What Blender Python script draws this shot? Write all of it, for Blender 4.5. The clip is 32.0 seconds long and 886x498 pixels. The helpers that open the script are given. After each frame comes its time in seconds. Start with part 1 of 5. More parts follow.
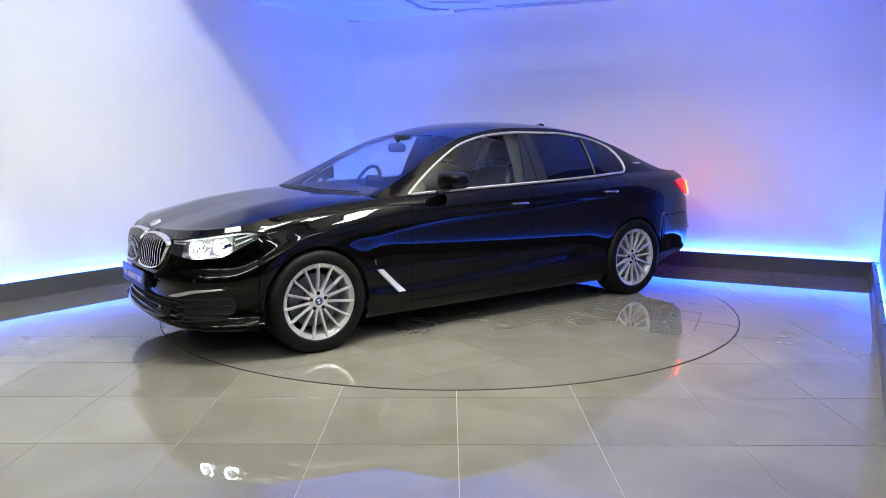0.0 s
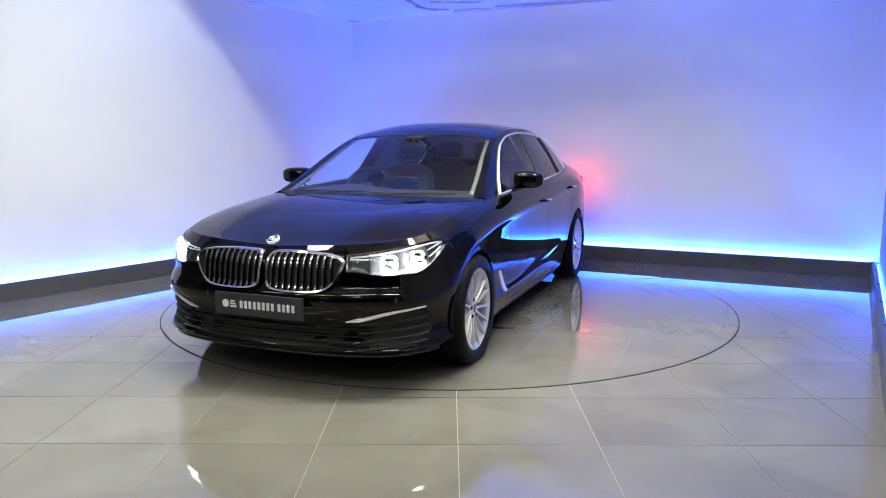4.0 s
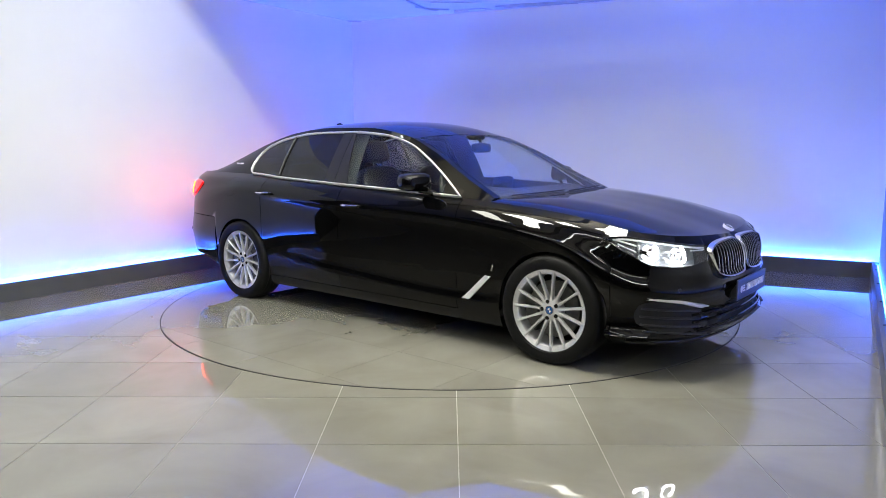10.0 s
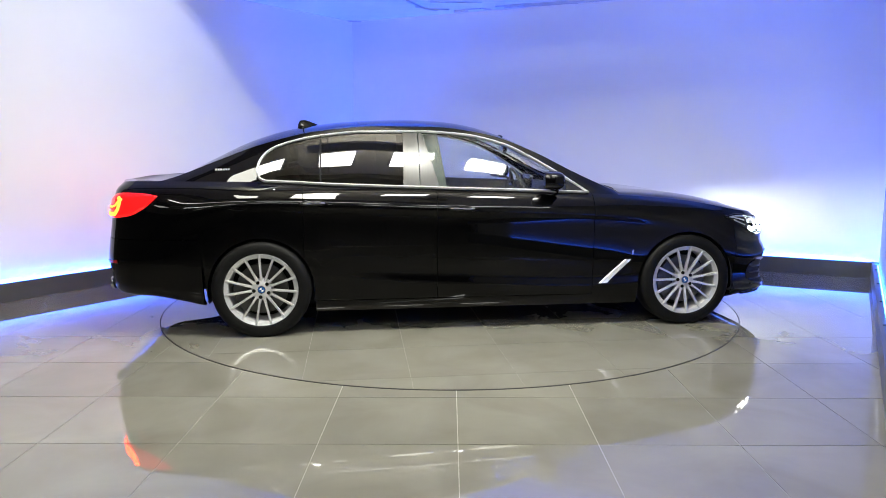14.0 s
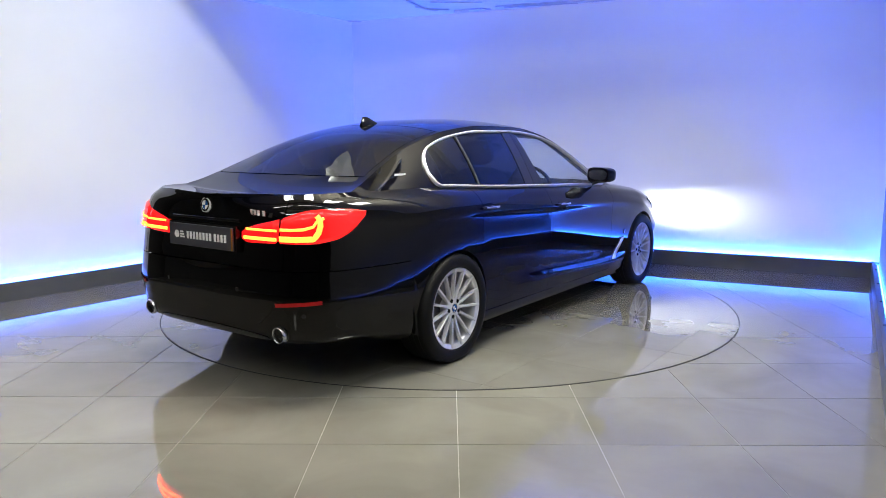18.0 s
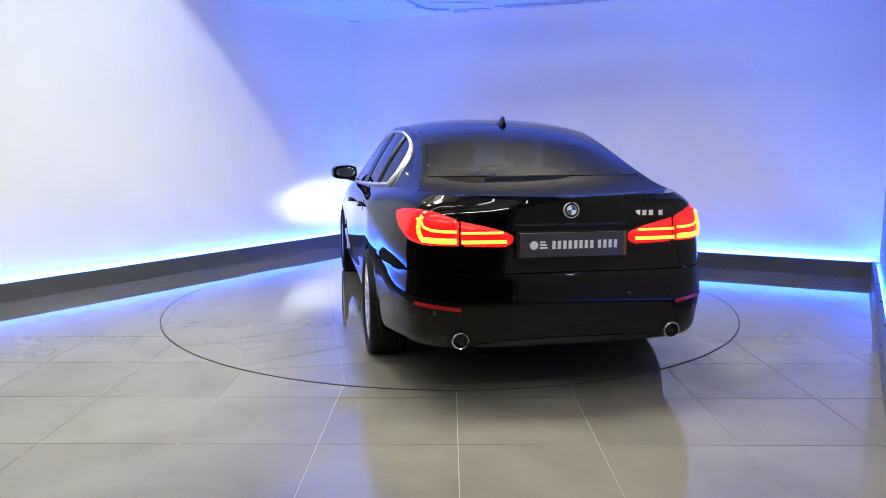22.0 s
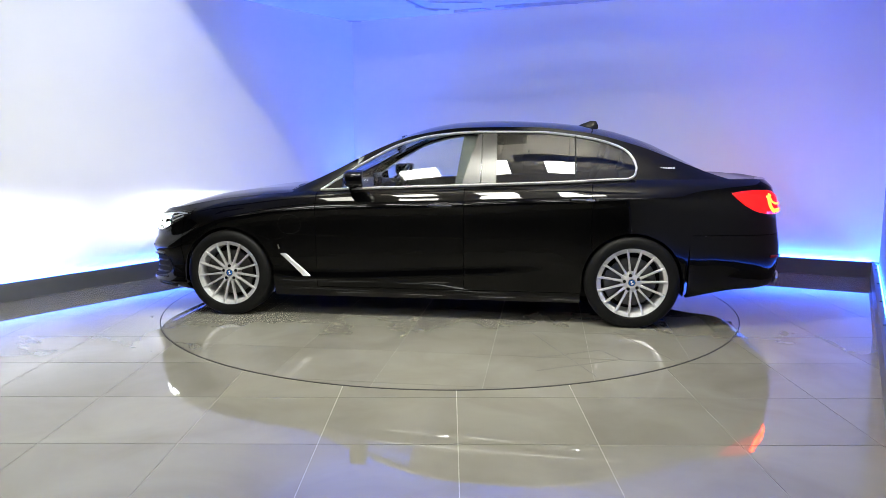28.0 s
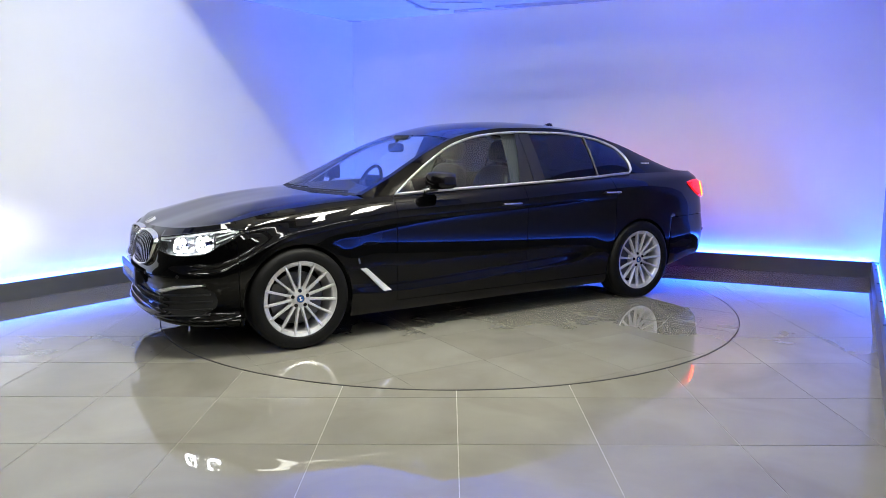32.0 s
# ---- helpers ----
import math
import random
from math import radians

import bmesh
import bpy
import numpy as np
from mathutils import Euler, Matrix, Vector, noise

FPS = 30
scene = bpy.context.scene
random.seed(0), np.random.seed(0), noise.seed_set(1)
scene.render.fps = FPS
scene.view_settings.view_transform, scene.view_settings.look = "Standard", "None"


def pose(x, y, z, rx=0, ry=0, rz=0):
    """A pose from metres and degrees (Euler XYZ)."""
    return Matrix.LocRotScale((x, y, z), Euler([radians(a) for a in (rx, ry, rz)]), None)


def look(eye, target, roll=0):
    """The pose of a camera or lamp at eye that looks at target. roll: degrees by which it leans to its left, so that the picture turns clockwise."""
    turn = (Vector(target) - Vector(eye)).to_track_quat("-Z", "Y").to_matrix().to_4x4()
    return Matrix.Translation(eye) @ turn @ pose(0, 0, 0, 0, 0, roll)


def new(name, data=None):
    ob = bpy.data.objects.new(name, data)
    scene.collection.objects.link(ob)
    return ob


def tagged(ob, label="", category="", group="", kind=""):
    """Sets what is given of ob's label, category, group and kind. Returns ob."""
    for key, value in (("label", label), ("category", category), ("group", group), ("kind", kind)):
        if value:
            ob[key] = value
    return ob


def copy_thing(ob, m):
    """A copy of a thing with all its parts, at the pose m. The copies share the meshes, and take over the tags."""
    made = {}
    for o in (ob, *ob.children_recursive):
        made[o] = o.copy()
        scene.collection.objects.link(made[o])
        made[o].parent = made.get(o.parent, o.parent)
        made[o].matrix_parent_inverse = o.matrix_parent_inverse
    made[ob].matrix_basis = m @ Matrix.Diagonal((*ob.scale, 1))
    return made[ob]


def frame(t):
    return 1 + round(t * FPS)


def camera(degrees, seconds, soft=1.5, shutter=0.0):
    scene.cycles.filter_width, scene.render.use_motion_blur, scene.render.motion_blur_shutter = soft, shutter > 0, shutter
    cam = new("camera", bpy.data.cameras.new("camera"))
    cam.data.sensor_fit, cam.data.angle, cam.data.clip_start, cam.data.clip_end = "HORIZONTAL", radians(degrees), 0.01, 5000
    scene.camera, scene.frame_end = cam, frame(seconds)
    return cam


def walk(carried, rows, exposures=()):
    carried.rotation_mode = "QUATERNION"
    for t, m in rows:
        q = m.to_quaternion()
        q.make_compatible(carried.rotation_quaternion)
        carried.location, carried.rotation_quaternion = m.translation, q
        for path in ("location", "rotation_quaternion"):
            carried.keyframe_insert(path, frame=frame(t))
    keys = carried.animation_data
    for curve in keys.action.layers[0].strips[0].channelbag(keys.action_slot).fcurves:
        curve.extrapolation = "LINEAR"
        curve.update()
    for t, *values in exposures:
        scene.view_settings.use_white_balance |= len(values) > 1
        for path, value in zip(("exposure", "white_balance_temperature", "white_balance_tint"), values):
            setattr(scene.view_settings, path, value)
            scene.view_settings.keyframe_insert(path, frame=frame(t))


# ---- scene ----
# ---------------------------------------------------------------- camera
cam = camera(63.1, 32.0, soft=0.6, shutter=0.3)
EYE = (0.0, -5.938, 1.302)
_y, _p = radians(0.474), radians(-8.417)
VIEW = (EYE[0] - math.sin(_y) * math.cos(_p), EYE[1] + math.cos(_y) * math.cos(_p), EYE[2] + math.sin(_p))
walk(cam, [(0.0, look(EYE, VIEW, -0.04)), (32.0, look(EYE, VIEW, -0.04))])
scene.view_settings.exposure = 0.17

# ---------------------------------------------------------------- world and lights
world = bpy.data.worlds.new("hall_dark")
world.use_nodes = True
world.node_tree.nodes["Background"].inputs[0].default_value = (0.02, 0.022, 0.03, 1)
world.node_tree.nodes["Background"].inputs[1].default_value = 0.2
scene.world = world

CORNER = Vector((-1.22, 3.45))
LEFT_DIR = Vector((-0.571, -0.821)).normalized()
BACK_DIR = Vector((5.28, -2.42)).normalized()
RIGHT_END = CORNER + BACK_DIR * 5.92
RIGHT_DIR = Vector((-0.486, -0.874)).normalized()
LEFT_LEN, RIGHT_LEN = 5.0, 6.2
STRIP_END = 5.6
CEIL = 2.80
SKIRT_H, LEDGE_H, SKIRT_D = 0.154, 0.126, 0.055

PANELS = [(-1.7, -1.85), (-0.85, -1.85), (0.0, -1.85), (0.85, -1.85), (-4.4, -4.4), (-1.6, -5.75), (-4.2, -7.1)]


def lamp_area(name, place, size_x, size_y, power, colour, rot=(0, 0, 0), spread=180):
    data = bpy.data.lights.new(name, "AREA")
    data.shape, data.size, data.size_y = "RECTANGLE", size_x, size_y
    data.energy, data.color, data.spread = power, colour, radians(spread)
    ob = new(name, data)
    ob.matrix_basis = pose(*place, *rot)
    return ob


PANEL_COLOUR = (0.97, 0.97, 0.85)
for i, (px, py) in enumerate(PANELS):
    lamp_area("panel_light", (px, py, CEIL - 0.035), 0.42, 0.42, (12, 29, 35, 36, 3, 6, 4)[i], PANEL_COLOUR, (0, 0, 0), 155)
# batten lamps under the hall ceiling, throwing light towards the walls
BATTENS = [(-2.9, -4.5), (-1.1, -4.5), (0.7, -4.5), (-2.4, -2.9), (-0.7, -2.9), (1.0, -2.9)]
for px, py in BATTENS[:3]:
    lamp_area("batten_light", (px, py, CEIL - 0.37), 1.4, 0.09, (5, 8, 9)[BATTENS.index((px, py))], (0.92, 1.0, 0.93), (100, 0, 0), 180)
# unseen lights added over the turntable, shining up to brighten the ceiling
ADDED_UPLIGHTS = [(-0.55, -1.3), (0.95, -1.3)]
for px, py in ADDED_UPLIGHTS:
    lamp_area("added_uplight", (px, py, CEIL - 0.525), 1.1, 0.10, 28, (0.95, 0.96, 0.90), (180, 0, 0), 180)
# spotlight aimed at the left wall
SPOT_AT, SPOT_TO = (-1.4, -0.8, 2.70), (-3.75, -0.3, 1.25)
data = bpy.data.lights.new("spot_light", "SPOT")
data.energy, data.color, data.spot_size, data.spot_blend, data.shadow_soft_size = 105, (0.93, 1.0, 0.95), radians(150), 0.5, 0.013
new("spot_light", data).matrix_basis = look(SPOT_AT, SPOT_TO)

# blue strips on top of the skirting, shining up the walls
STRIP_COLOUR = (0.018, 0.105, 1.0)


def strip_lamp(a, b, inward, power):
    mid = (a + b) / 2 + inward * 0.018
    d = b - a
    lamp_area("strip_light", (mid.x, mid.y, LEDGE_H + 0.006), d.length - 0.06, 0.012, power, STRIP_COLOUR,
              (180, 0, math.degrees(math.atan2(d.y, d.x))))


LEFT_IN = Vector((LEFT_DIR.y, -LEFT_DIR.x)) * -1
BACK_IN = Vector((BACK_DIR.y, -BACK_DIR.x))
RIGHT_IN = Vector((RIGHT_DIR.y, -RIGHT_DIR.x))
strip_lamp(CORNER, CORNER + LEFT_DIR * LEFT_LEN, LEFT_IN, 94)
strip_lamp(CORNER, RIGHT_END, BACK_IN, 178)
strip_lamp(RIGHT_END, RIGHT_END + RIGHT_DIR * STRIP_END, RIGHT_IN, 63)

# ---------------------------------------------------------------- materials


def material(name):
    m = bpy.data.materials.new(name)
    m.use_nodes = True
    nt = m.node_tree
    return m, nt, nt.nodes["Principled BSDF"]


def plain(name, colour, rough=0.5, metal=0.0, coat=0.0, vary=0.0, scale=8.0, bump=0.0, bscale=60.0, spec=0.5):
    """A surface with soft blotches (vary) at scale and fine relief (bump)."""
    m, nt, b = material(name)
    b.inputs["Base Color"].default_value = (*colour, 1)
    b.inputs["Roughness"].default_value = rough
    b.inputs["Metallic"].default_value = metal
    b.inputs["Coat Weight"].default_value = coat
    b.inputs["Coat Roughness"].default_value = 0.02
    b.inputs["Specular IOR Level"].default_value = spec
    tc = nt.nodes.new("ShaderNodeTexCoord")
    if vary:
        n = nt.nodes.new("ShaderNodeTexNoise")
        n.inputs["Scale"].default_value, n.inputs["Detail"].default_value = scale, 5
        nt.links.new(tc.outputs["Object"], n.inputs["Vector"])
        r = nt.nodes.new("ShaderNodeMapRange")
        r.inputs[1].default_value, r.inputs[2].default_value = 0.25, 0.75
        r.inputs[3].default_value, r.inputs[4].default_value = 1 - vary, 1 + vary
        nt.links.new(n.outputs[0], r.inputs[0])
        mix = nt.nodes.new("ShaderNodeMix")
        mix.data_type, mix.blend_type = "RGBA", "MULTIPLY"
        mix.inputs["Factor"].default_value = 1
        mix.inputs["A"].default_value = (*colour, 1)
        nt.links.new(r.outputs[0], mix.inputs["B"])
        nt.links.new(mix.outputs["Result"], b.inputs["Base Color"])
        rr = nt.nodes.new("ShaderNodeMapRange")
        rr.inputs[3].default_value, rr.inputs[4].default_value = rough * (1 - vary), rough * (1 + vary)
        nt.links.new(n.outputs[0], rr.inputs[0])
        nt.links.new(rr.outputs[0], b.inputs["Roughness"])
    if bump:
        n2 = nt.nodes.new("ShaderNodeTexNoise")
        n2.inputs["Scale"].default_value, n2.inputs["Detail"].default_value = bscale, 4
        nt.links.new(tc.outputs["Object"], n2.inputs["Vector"])
        bp = nt.nodes.new("ShaderNodeBump")
        bp.inputs["Strength"].default_value, bp.inputs["Distance"].default_value = bump, 0.002
        nt.links.new(n2.outputs[0], bp.inputs["Height"])
        nt.links.new(bp.outputs[0], b.inputs["Normal"])
    return m


def glow(name, colour, strength):
    m, nt, b = material(name)
    b.inputs["Base Color"].default_value = (*colour, 1)
    b.inputs["Emission Color"].default_value = (*colour, 1)
    b.inputs["Emission Strength"].default_value = strength
    return m


def glazing(name, tint, ior=1.5, rough=0.0):
    """Thin glass: clear or tinted, with a mirror sheen that grows at grazing angles."""
    m, nt, b = material(name)
    nt.nodes.remove(b)
    t = nt.nodes.new("ShaderNodeBsdfTransparent")
    t.inputs[0].default_value = (*tint, 1)
    g = nt.nodes.new("ShaderNodeBsdfGlossy")
    g.inputs["Roughness"].default_value = rough
    # sheen r0 + (1 - r0) * (1 - cos)^5
    r0 = ((ior - 1) / (ior + 1)) ** 2 * 1.3
    lw = nt.nodes.new("ShaderNodeLayerWeight")
    lw.inputs["Blend"].default_value = 0.5
    p5 = nt.nodes.new("ShaderNodeMath")
    p5.operation = "POWER"
    p5.inputs[1].default_value = 5.0
    nt.links.new(lw.outputs["Facing"], p5.inputs[0])
    f = nt.nodes.new("ShaderNodeMath")
    f.operation = "MULTIPLY_ADD"
    f.inputs[1].default_value, f.inputs[2].default_value = 1 - r0, r0
    nt.links.new(p5.outputs[0], f.inputs[0])
    mix = nt.nodes.new("ShaderNodeMixShader")
    nt.links.new(f.outputs[0], mix.inputs[0])
    nt.links.new(t.outputs[0], mix.inputs[1])
    nt.links.new(g.outputs[0], mix.inputs[2])
    nt.links.new(mix.outputs[0], nt.nodes["Material Output"].inputs["Surface"])
    return m


PAINT = plain("black_paint", (0.0007, 0.0007, 0.0009), 0.6, 0.0, 1.0, spec=0.0)
PAINT.node_tree.nodes["Principled BSDF"].inputs["Coat IOR"].default_value = 1.35
GLOSS_BLACK = plain("gloss_black", (0.004, 0.004, 0.004), 0.08)
SATIN_BLACK = plain("satin_black", (0.009, 0.009, 0.0095), 0.3, vary=0.1, scale=30)
TRIM_BLACK = plain("black_plastic", (0.012, 0.012, 0.013), 0.5, bump=0.2, bscale=200, vary=0.15)
DARK = plain("dark_underside", (0.006, 0.006, 0.006), 0.8, vary=0.2)
RUBBER = plain("tyre_rubber", (0.005, 0.005, 0.005), 0.55, spec=0.12, vary=0.2, scale=14, bump=0.3, bscale=90)
CHROME = plain("chrome", (0.75, 0.76, 0.78), 0.07, 1.0)
SATIN_CHROME = plain("satin_chrome", (0.84, 0.84, 0.85), 0.28, 0.5)
ALLOY = plain("alloy_silver", (0.52, 0.52, 0.53), 0.33, 0.45, 0.3, vary=0.05, scale=20)
STEEL = plain("brake_steel", (0.12, 0.12, 0.12), 0.35, 1.0, vary=0.2, scale=30)
LEATHER = plain("black_leather", (0.012, 0.012, 0.013), 0.45, bump=0.3, bscale=120, vary=0.15)
GLASS = glazing("clear_glass", (0.84, 0.89, 0.88))
PRIVACY = glazing("privacy_glass", (0.05, 0.055, 0.065), 1.6)
LENS = glazing("lens_clear", (0.93, 0.95, 0.97), 1.45)
RED_LENS = plain("red_lens", (0.35, 0.006, 0.008), 0.1, 0.0, 0.2, spec=0.2)
TAIL_GLOW = glow("tail_glow", (1.0, 0.032, 0.004), 27.0)
TAIL_BODY = glow("tail_body", (0.9, 0.010, 0.010), 1.2)
TAIL_BODY.node_tree.nodes["Principled BSDF"].inputs["Base Color"].default_value = (0.15, 0.002, 0.002, 1)
TAIL_BODY.node_tree.nodes["Principled BSDF"].inputs["Roughness"].default_value = 0.1
DRL_GLOW = glow("daytime_glow", (0.92, 0.96, 1.0), 22.0)
BEAM_GLOW = glow("beam_glow", (0.92, 0.96, 1.0), 11500.0)
PLATE_DARK = plain("plate_dark", (0.030, 0.030, 0.038), 0.35, vary=0.08)
WHITE_INK = plain("white_ink", (0.75, 0.75, 0.75), 0.5)
BLUE_BADGE = plain("badge_blue", (0.01, 0.07, 0.25), 0.2, 0.0, 1.0)
WHITE_BADGE = plain("badge_white", (0.7, 0.7, 0.7), 0.2, 0.0, 1.0)
AMBER = plain("amber", (0.22, 0.10, 0.02), 0.2)

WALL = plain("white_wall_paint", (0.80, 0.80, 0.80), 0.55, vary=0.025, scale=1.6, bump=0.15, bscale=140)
HALL_WALL = plain("hall_wall_paint", (0.12, 0.118, 0.114), 0.7, vary=0.06, scale=1.2)
# the wall paint lowered to grey, standing in for the side wall's weak light
DIM_WALL = plain("dimmed_wall_paint", (0.25, 0.25, 0.26), 0.55, vary=0.04, scale=1.6, bump=0.15, bscale=140)
ROOF_SHEET = plain("roof_sheet", (0.76, 0.70, 0.58), 0.6, vary=0.08, scale=1.3)
BEAM_PAINT = plain("beam_paint", (0.20, 0.18, 0.14), 0.5, vary=0.1, scale=3)
CEILING = plain("ceiling_film", (0.80, 0.80, 0.80), 0.12, vary=0.06, scale=1.5, bump=0.7, bscale=4)
FOLD_SHADE = plain("fold_shade", (0.46, 0.46, 0.50), 0.3, vary=0.1, scale=10)
SKIRT = plain("grey_skirting", (0.075, 0.078, 0.085), 0.4, vary=0.1, scale=5, bump=0.1)
GROUT = plain("pale_grout", (0.25, 0.24, 0.215), 0.8, vary=0.2, scale=20)
HATCH = plain("hatch_joint_filler", (0.06, 0.057, 0.05), 0.7, vary=0.2, scale=20)
DECK = plain("deck_grout", (0.145, 0.14, 0.12), 0.7, vary=0.2, scale=20)
GAP = plain("turntable_gap", (0.01, 0.01, 0.01), 0.7)
STRIP = glow("blue_strip", (0.12, 0.55, 1.0), 6.0)
TUBE_GLOW = glow("tube_glow", (1.0, 1.0, 0.95), 38.0)
DIFFUSER = glow("panel_diffuser", (1.0, 0.96, 0.9), 5.0)


def tile_material(name, dark):
    """Polished grey porcelain with clouding and streaks; each tile a little different."""
    m, nt, b = material(name)
    tc = nt.nodes.new("ShaderNodeNewGeometry")
    info = nt.nodes.new("ShaderNodeObjectInfo")
    n = nt.nodes.new("ShaderNodeTexNoise")
    n.inputs["Scale"].default_value, n.inputs["Detail"].default_value = 2.2, 8
    n.inputs["Distortion"].default_value = 0.6
    nt.links.new(tc.outputs["Position"], n.inputs["Vector"])
    ramp = nt.nodes.new("ShaderNodeValToRGB")
    ramp.color_ramp.elements[0].position, ramp.color_ramp.elements[1].position = 0.3, 0.72
    ramp.color_ramp.elements[0].color = (0.147 * dark, 0.141 * dark, 0.118 * dark, 1)
    ramp.color_ramp.elements[1].color = (0.190 * dark, 0.183 * dark, 0.158 * dark, 1)
    nt.links.new(n.outputs[0], ramp.inputs[0])
    r = nt.nodes.new("ShaderNodeMapRange")
    r.inputs[3].default_value, r.inputs[4].default_value = 0.94, 1.06
    nt.links.new(info.outputs["Random"], r.inputs[0])
    mix = nt.nodes.new("ShaderNodeMix")
    mix.data_type, mix.blend_type = "RGBA", "MULTIPLY"
    mix.inputs["Factor"].default_value = 1
    nt.links.new(ramp.outputs[0], mix.inputs["A"])
    nt.links.new(r.outputs[0], mix.inputs["B"])
    nt.links.new(mix.outputs["Result"], b.inputs["Base Color"])
    b.inputs["Roughness"].default_value = 0.09
    b.inputs["IOR"].default_value = 1.85
    n2 = nt.nodes.new("ShaderNodeTexNoise")
    n2.inputs["Scale"].default_value, n2.inputs["Detail"].default_value = 9.0, 3
    nt.links.new(tc.outputs["Position"], n2.inputs["Vector"])
    rr = nt.nodes.new("ShaderNodeMapRange")
    rr.inputs[3].default_value, rr.inputs[4].default_value = 0.008, 0.022
    nt.links.new(n2.outputs[0], rr.inputs[0])
    nt.links.new(rr.outputs[0], b.inputs["Roughness"])
    return m


TILE = tile_material("polished_tile", 1.0)

# ---------------------------------------------------------------- mesh helpers


def mesh_ob(name, bm, mat, smooth=False, sharp=35):
    bmesh.ops.recalc_face_normals(bm, faces=bm.faces)
    me = bpy.data.meshes.new(name)
    bm.to_mesh(me)
    bm.free()
    me.materials.append(mat)
    if smooth:
        me.shade_smooth()
        me.set_sharp_from_angle(angle=radians(sharp))
    return new(name, me)


def part(name, bm, mat, parent, label="", smooth=True, sharp=35):
    ob = mesh_ob(name, bm, mat, smooth, sharp)
    ob.parent = parent
    if label:
        tagged(ob, label)
    return ob


def box(bm, x0, y0, z0, x1, y1, z1, m=Matrix.Identity(4), bevel=0.0):
    v = [bm.verts.new(m @ Vector(c)) for c in ((x0, y0, z0), (x1, y0, z0), (x1, y1, z0), (x0, y1, z0), (x0, y0, z1), (x1, y0, z1), (x1, y1, z1), (x0, y1, z1))]
    fs = [bm.faces.new([v[i] for i in f]) for f in ((3, 2, 1, 0), (4, 5, 6, 7), (0, 1, 5, 4), (1, 2, 6, 5), (2, 3, 7, 6), (3, 0, 4, 7))]
    if bevel:
        es = list({e for f in fs for e in f.edges})
        bmesh.ops.bevel(bm, geom=es, offset=bevel, segments=3, profile=0.6, affect="EDGES", clamp_overlap=True)
    return bm


def grid(bm, rows, close_u=False, close_v=False):
    vs = [[bm.verts.new(p) for p in r] for r in rows]
    nu, nv = len(vs), len(vs[0])
    for i in range(nu if close_u else nu - 1):
        for j in range(nv if close_v else nv - 1):
            a, b, c, d = vs[i][j], vs[(i + 1) % nu][j], vs[(i + 1) % nu][(j + 1) % nv], vs[i][(j + 1) % nv]
            bm.faces.new((a, b, c, d))
    return bm


def lathe(bm, profile, n=48, m=Matrix.Identity(4)):
    """Turn a profile of (radius, y) about the y axis."""
    rows = []
    for i in range(n):
        a = 2 * math.pi * i / n
        rows.append([m @ Vector((r * math.cos(a), y, r * math.sin(a))) for r, y in profile])
    return grid(bm, rows, close_u=True)


def weld(bm, d=0.0004):
    bmesh.ops.remove_doubles(bm, verts=bm.verts, dist=d)
    return bm


def flange(bm, depth):
    """Fold the open edges of a panel inward, which gives it thickness and a dark joint."""
    weld(bm)
    bmesh.ops.recalc_face_normals(bm, faces=bm.faces)
    bm.normal_update()
    s = sum((f.normal.dot(Vector((f.calc_center_median().x * 0.4, f.calc_center_median().y, f.calc_center_median().z - 0.6))) for f in bm.faces))
    k = 1 if s > 0 else -1
    es = [e for e in bm.edges if e.is_boundary]
    ret = bmesh.ops.extrude_edge_only(bm, edges=es)
    for v in (g for g in ret["geom"] if isinstance(g, bmesh.types.BMVert)):
        src = [e.other_vert(v) for e in v.link_edges]
        src = [o for o in src if (o.co - v.co).length < 1e-7]
        if src:
            v.co -= src[0].normal * depth * k
    return bm


def tube(bm, path, radius, n=8, closed=False, flat=1.0):
    """A rounded bar along a path; flat squeezes it across."""
    pts = [Vector(p) for p in path]
    rows = []
    last = None
    for i, p in enumerate(pts):
        a = pts[i - 1] if (i or closed) else p
        b = pts[(i + 1) % len(pts)] if (closed or i < len(pts) - 1) else p
        t = (b - a).normalized()
        ref = last if last else (Vector((0, 0, 1)) if abs(t.z) < 0.9 else Vector((1, 0, 0)))
        u = (ref - t * ref.dot(t)).normalized()
        last = u
        w = t.cross(u)
        rows.append([p + (u * math.cos(2 * math.pi * k / n) + w * math.sin(2 * math.pi * k / n) * flat) * radius for k in range(n)])
    grid(bm, rows, close_u=closed, close_v=True)
    if not closed:
        bmesh.ops.holes_fill(bm, edges=[e for e in bm.edges if e.is_boundary], sides=n + 2)
    return bm


def pchip(xs, ys, x):
    """Smooth curve through points, with no overshoot."""
    xs, ys = np.asarray(xs, float), np.asarray(ys, float)
    if xs[0] > xs[-1]:
        xs, ys = xs[::-1], ys[::-1]
    h, d = np.diff(xs), np.diff(ys) / np.diff(xs)
    m = np.zeros(len(xs))
    m[0], m[-1] = d[0], d[-1]
    for i in range(1, len(xs) - 1):
        if d[i - 1] * d[i] > 0:
            w1, w2 = 2 * h[i] + h[i - 1], h[i] + 2 * h[i - 1]
            m[i] = (w1 + w2) / (w1 / d[i - 1] + w2 / d[i])
    x = np.clip(x, xs[0], xs[-1])
    i = int(np.clip(np.searchsorted(xs, x) - 1, 0, len(xs) - 2))
    t = (x - xs[i]) / h[i]
    return float((1 + 2 * t) * (1 - t) ** 2 * ys[i] + t * (1 - t) ** 2 * h[i] * m[i] + t * t * (3 - 2 * t) * ys[i + 1] + t * t * (t - 1) * h[i] * m[i + 1])


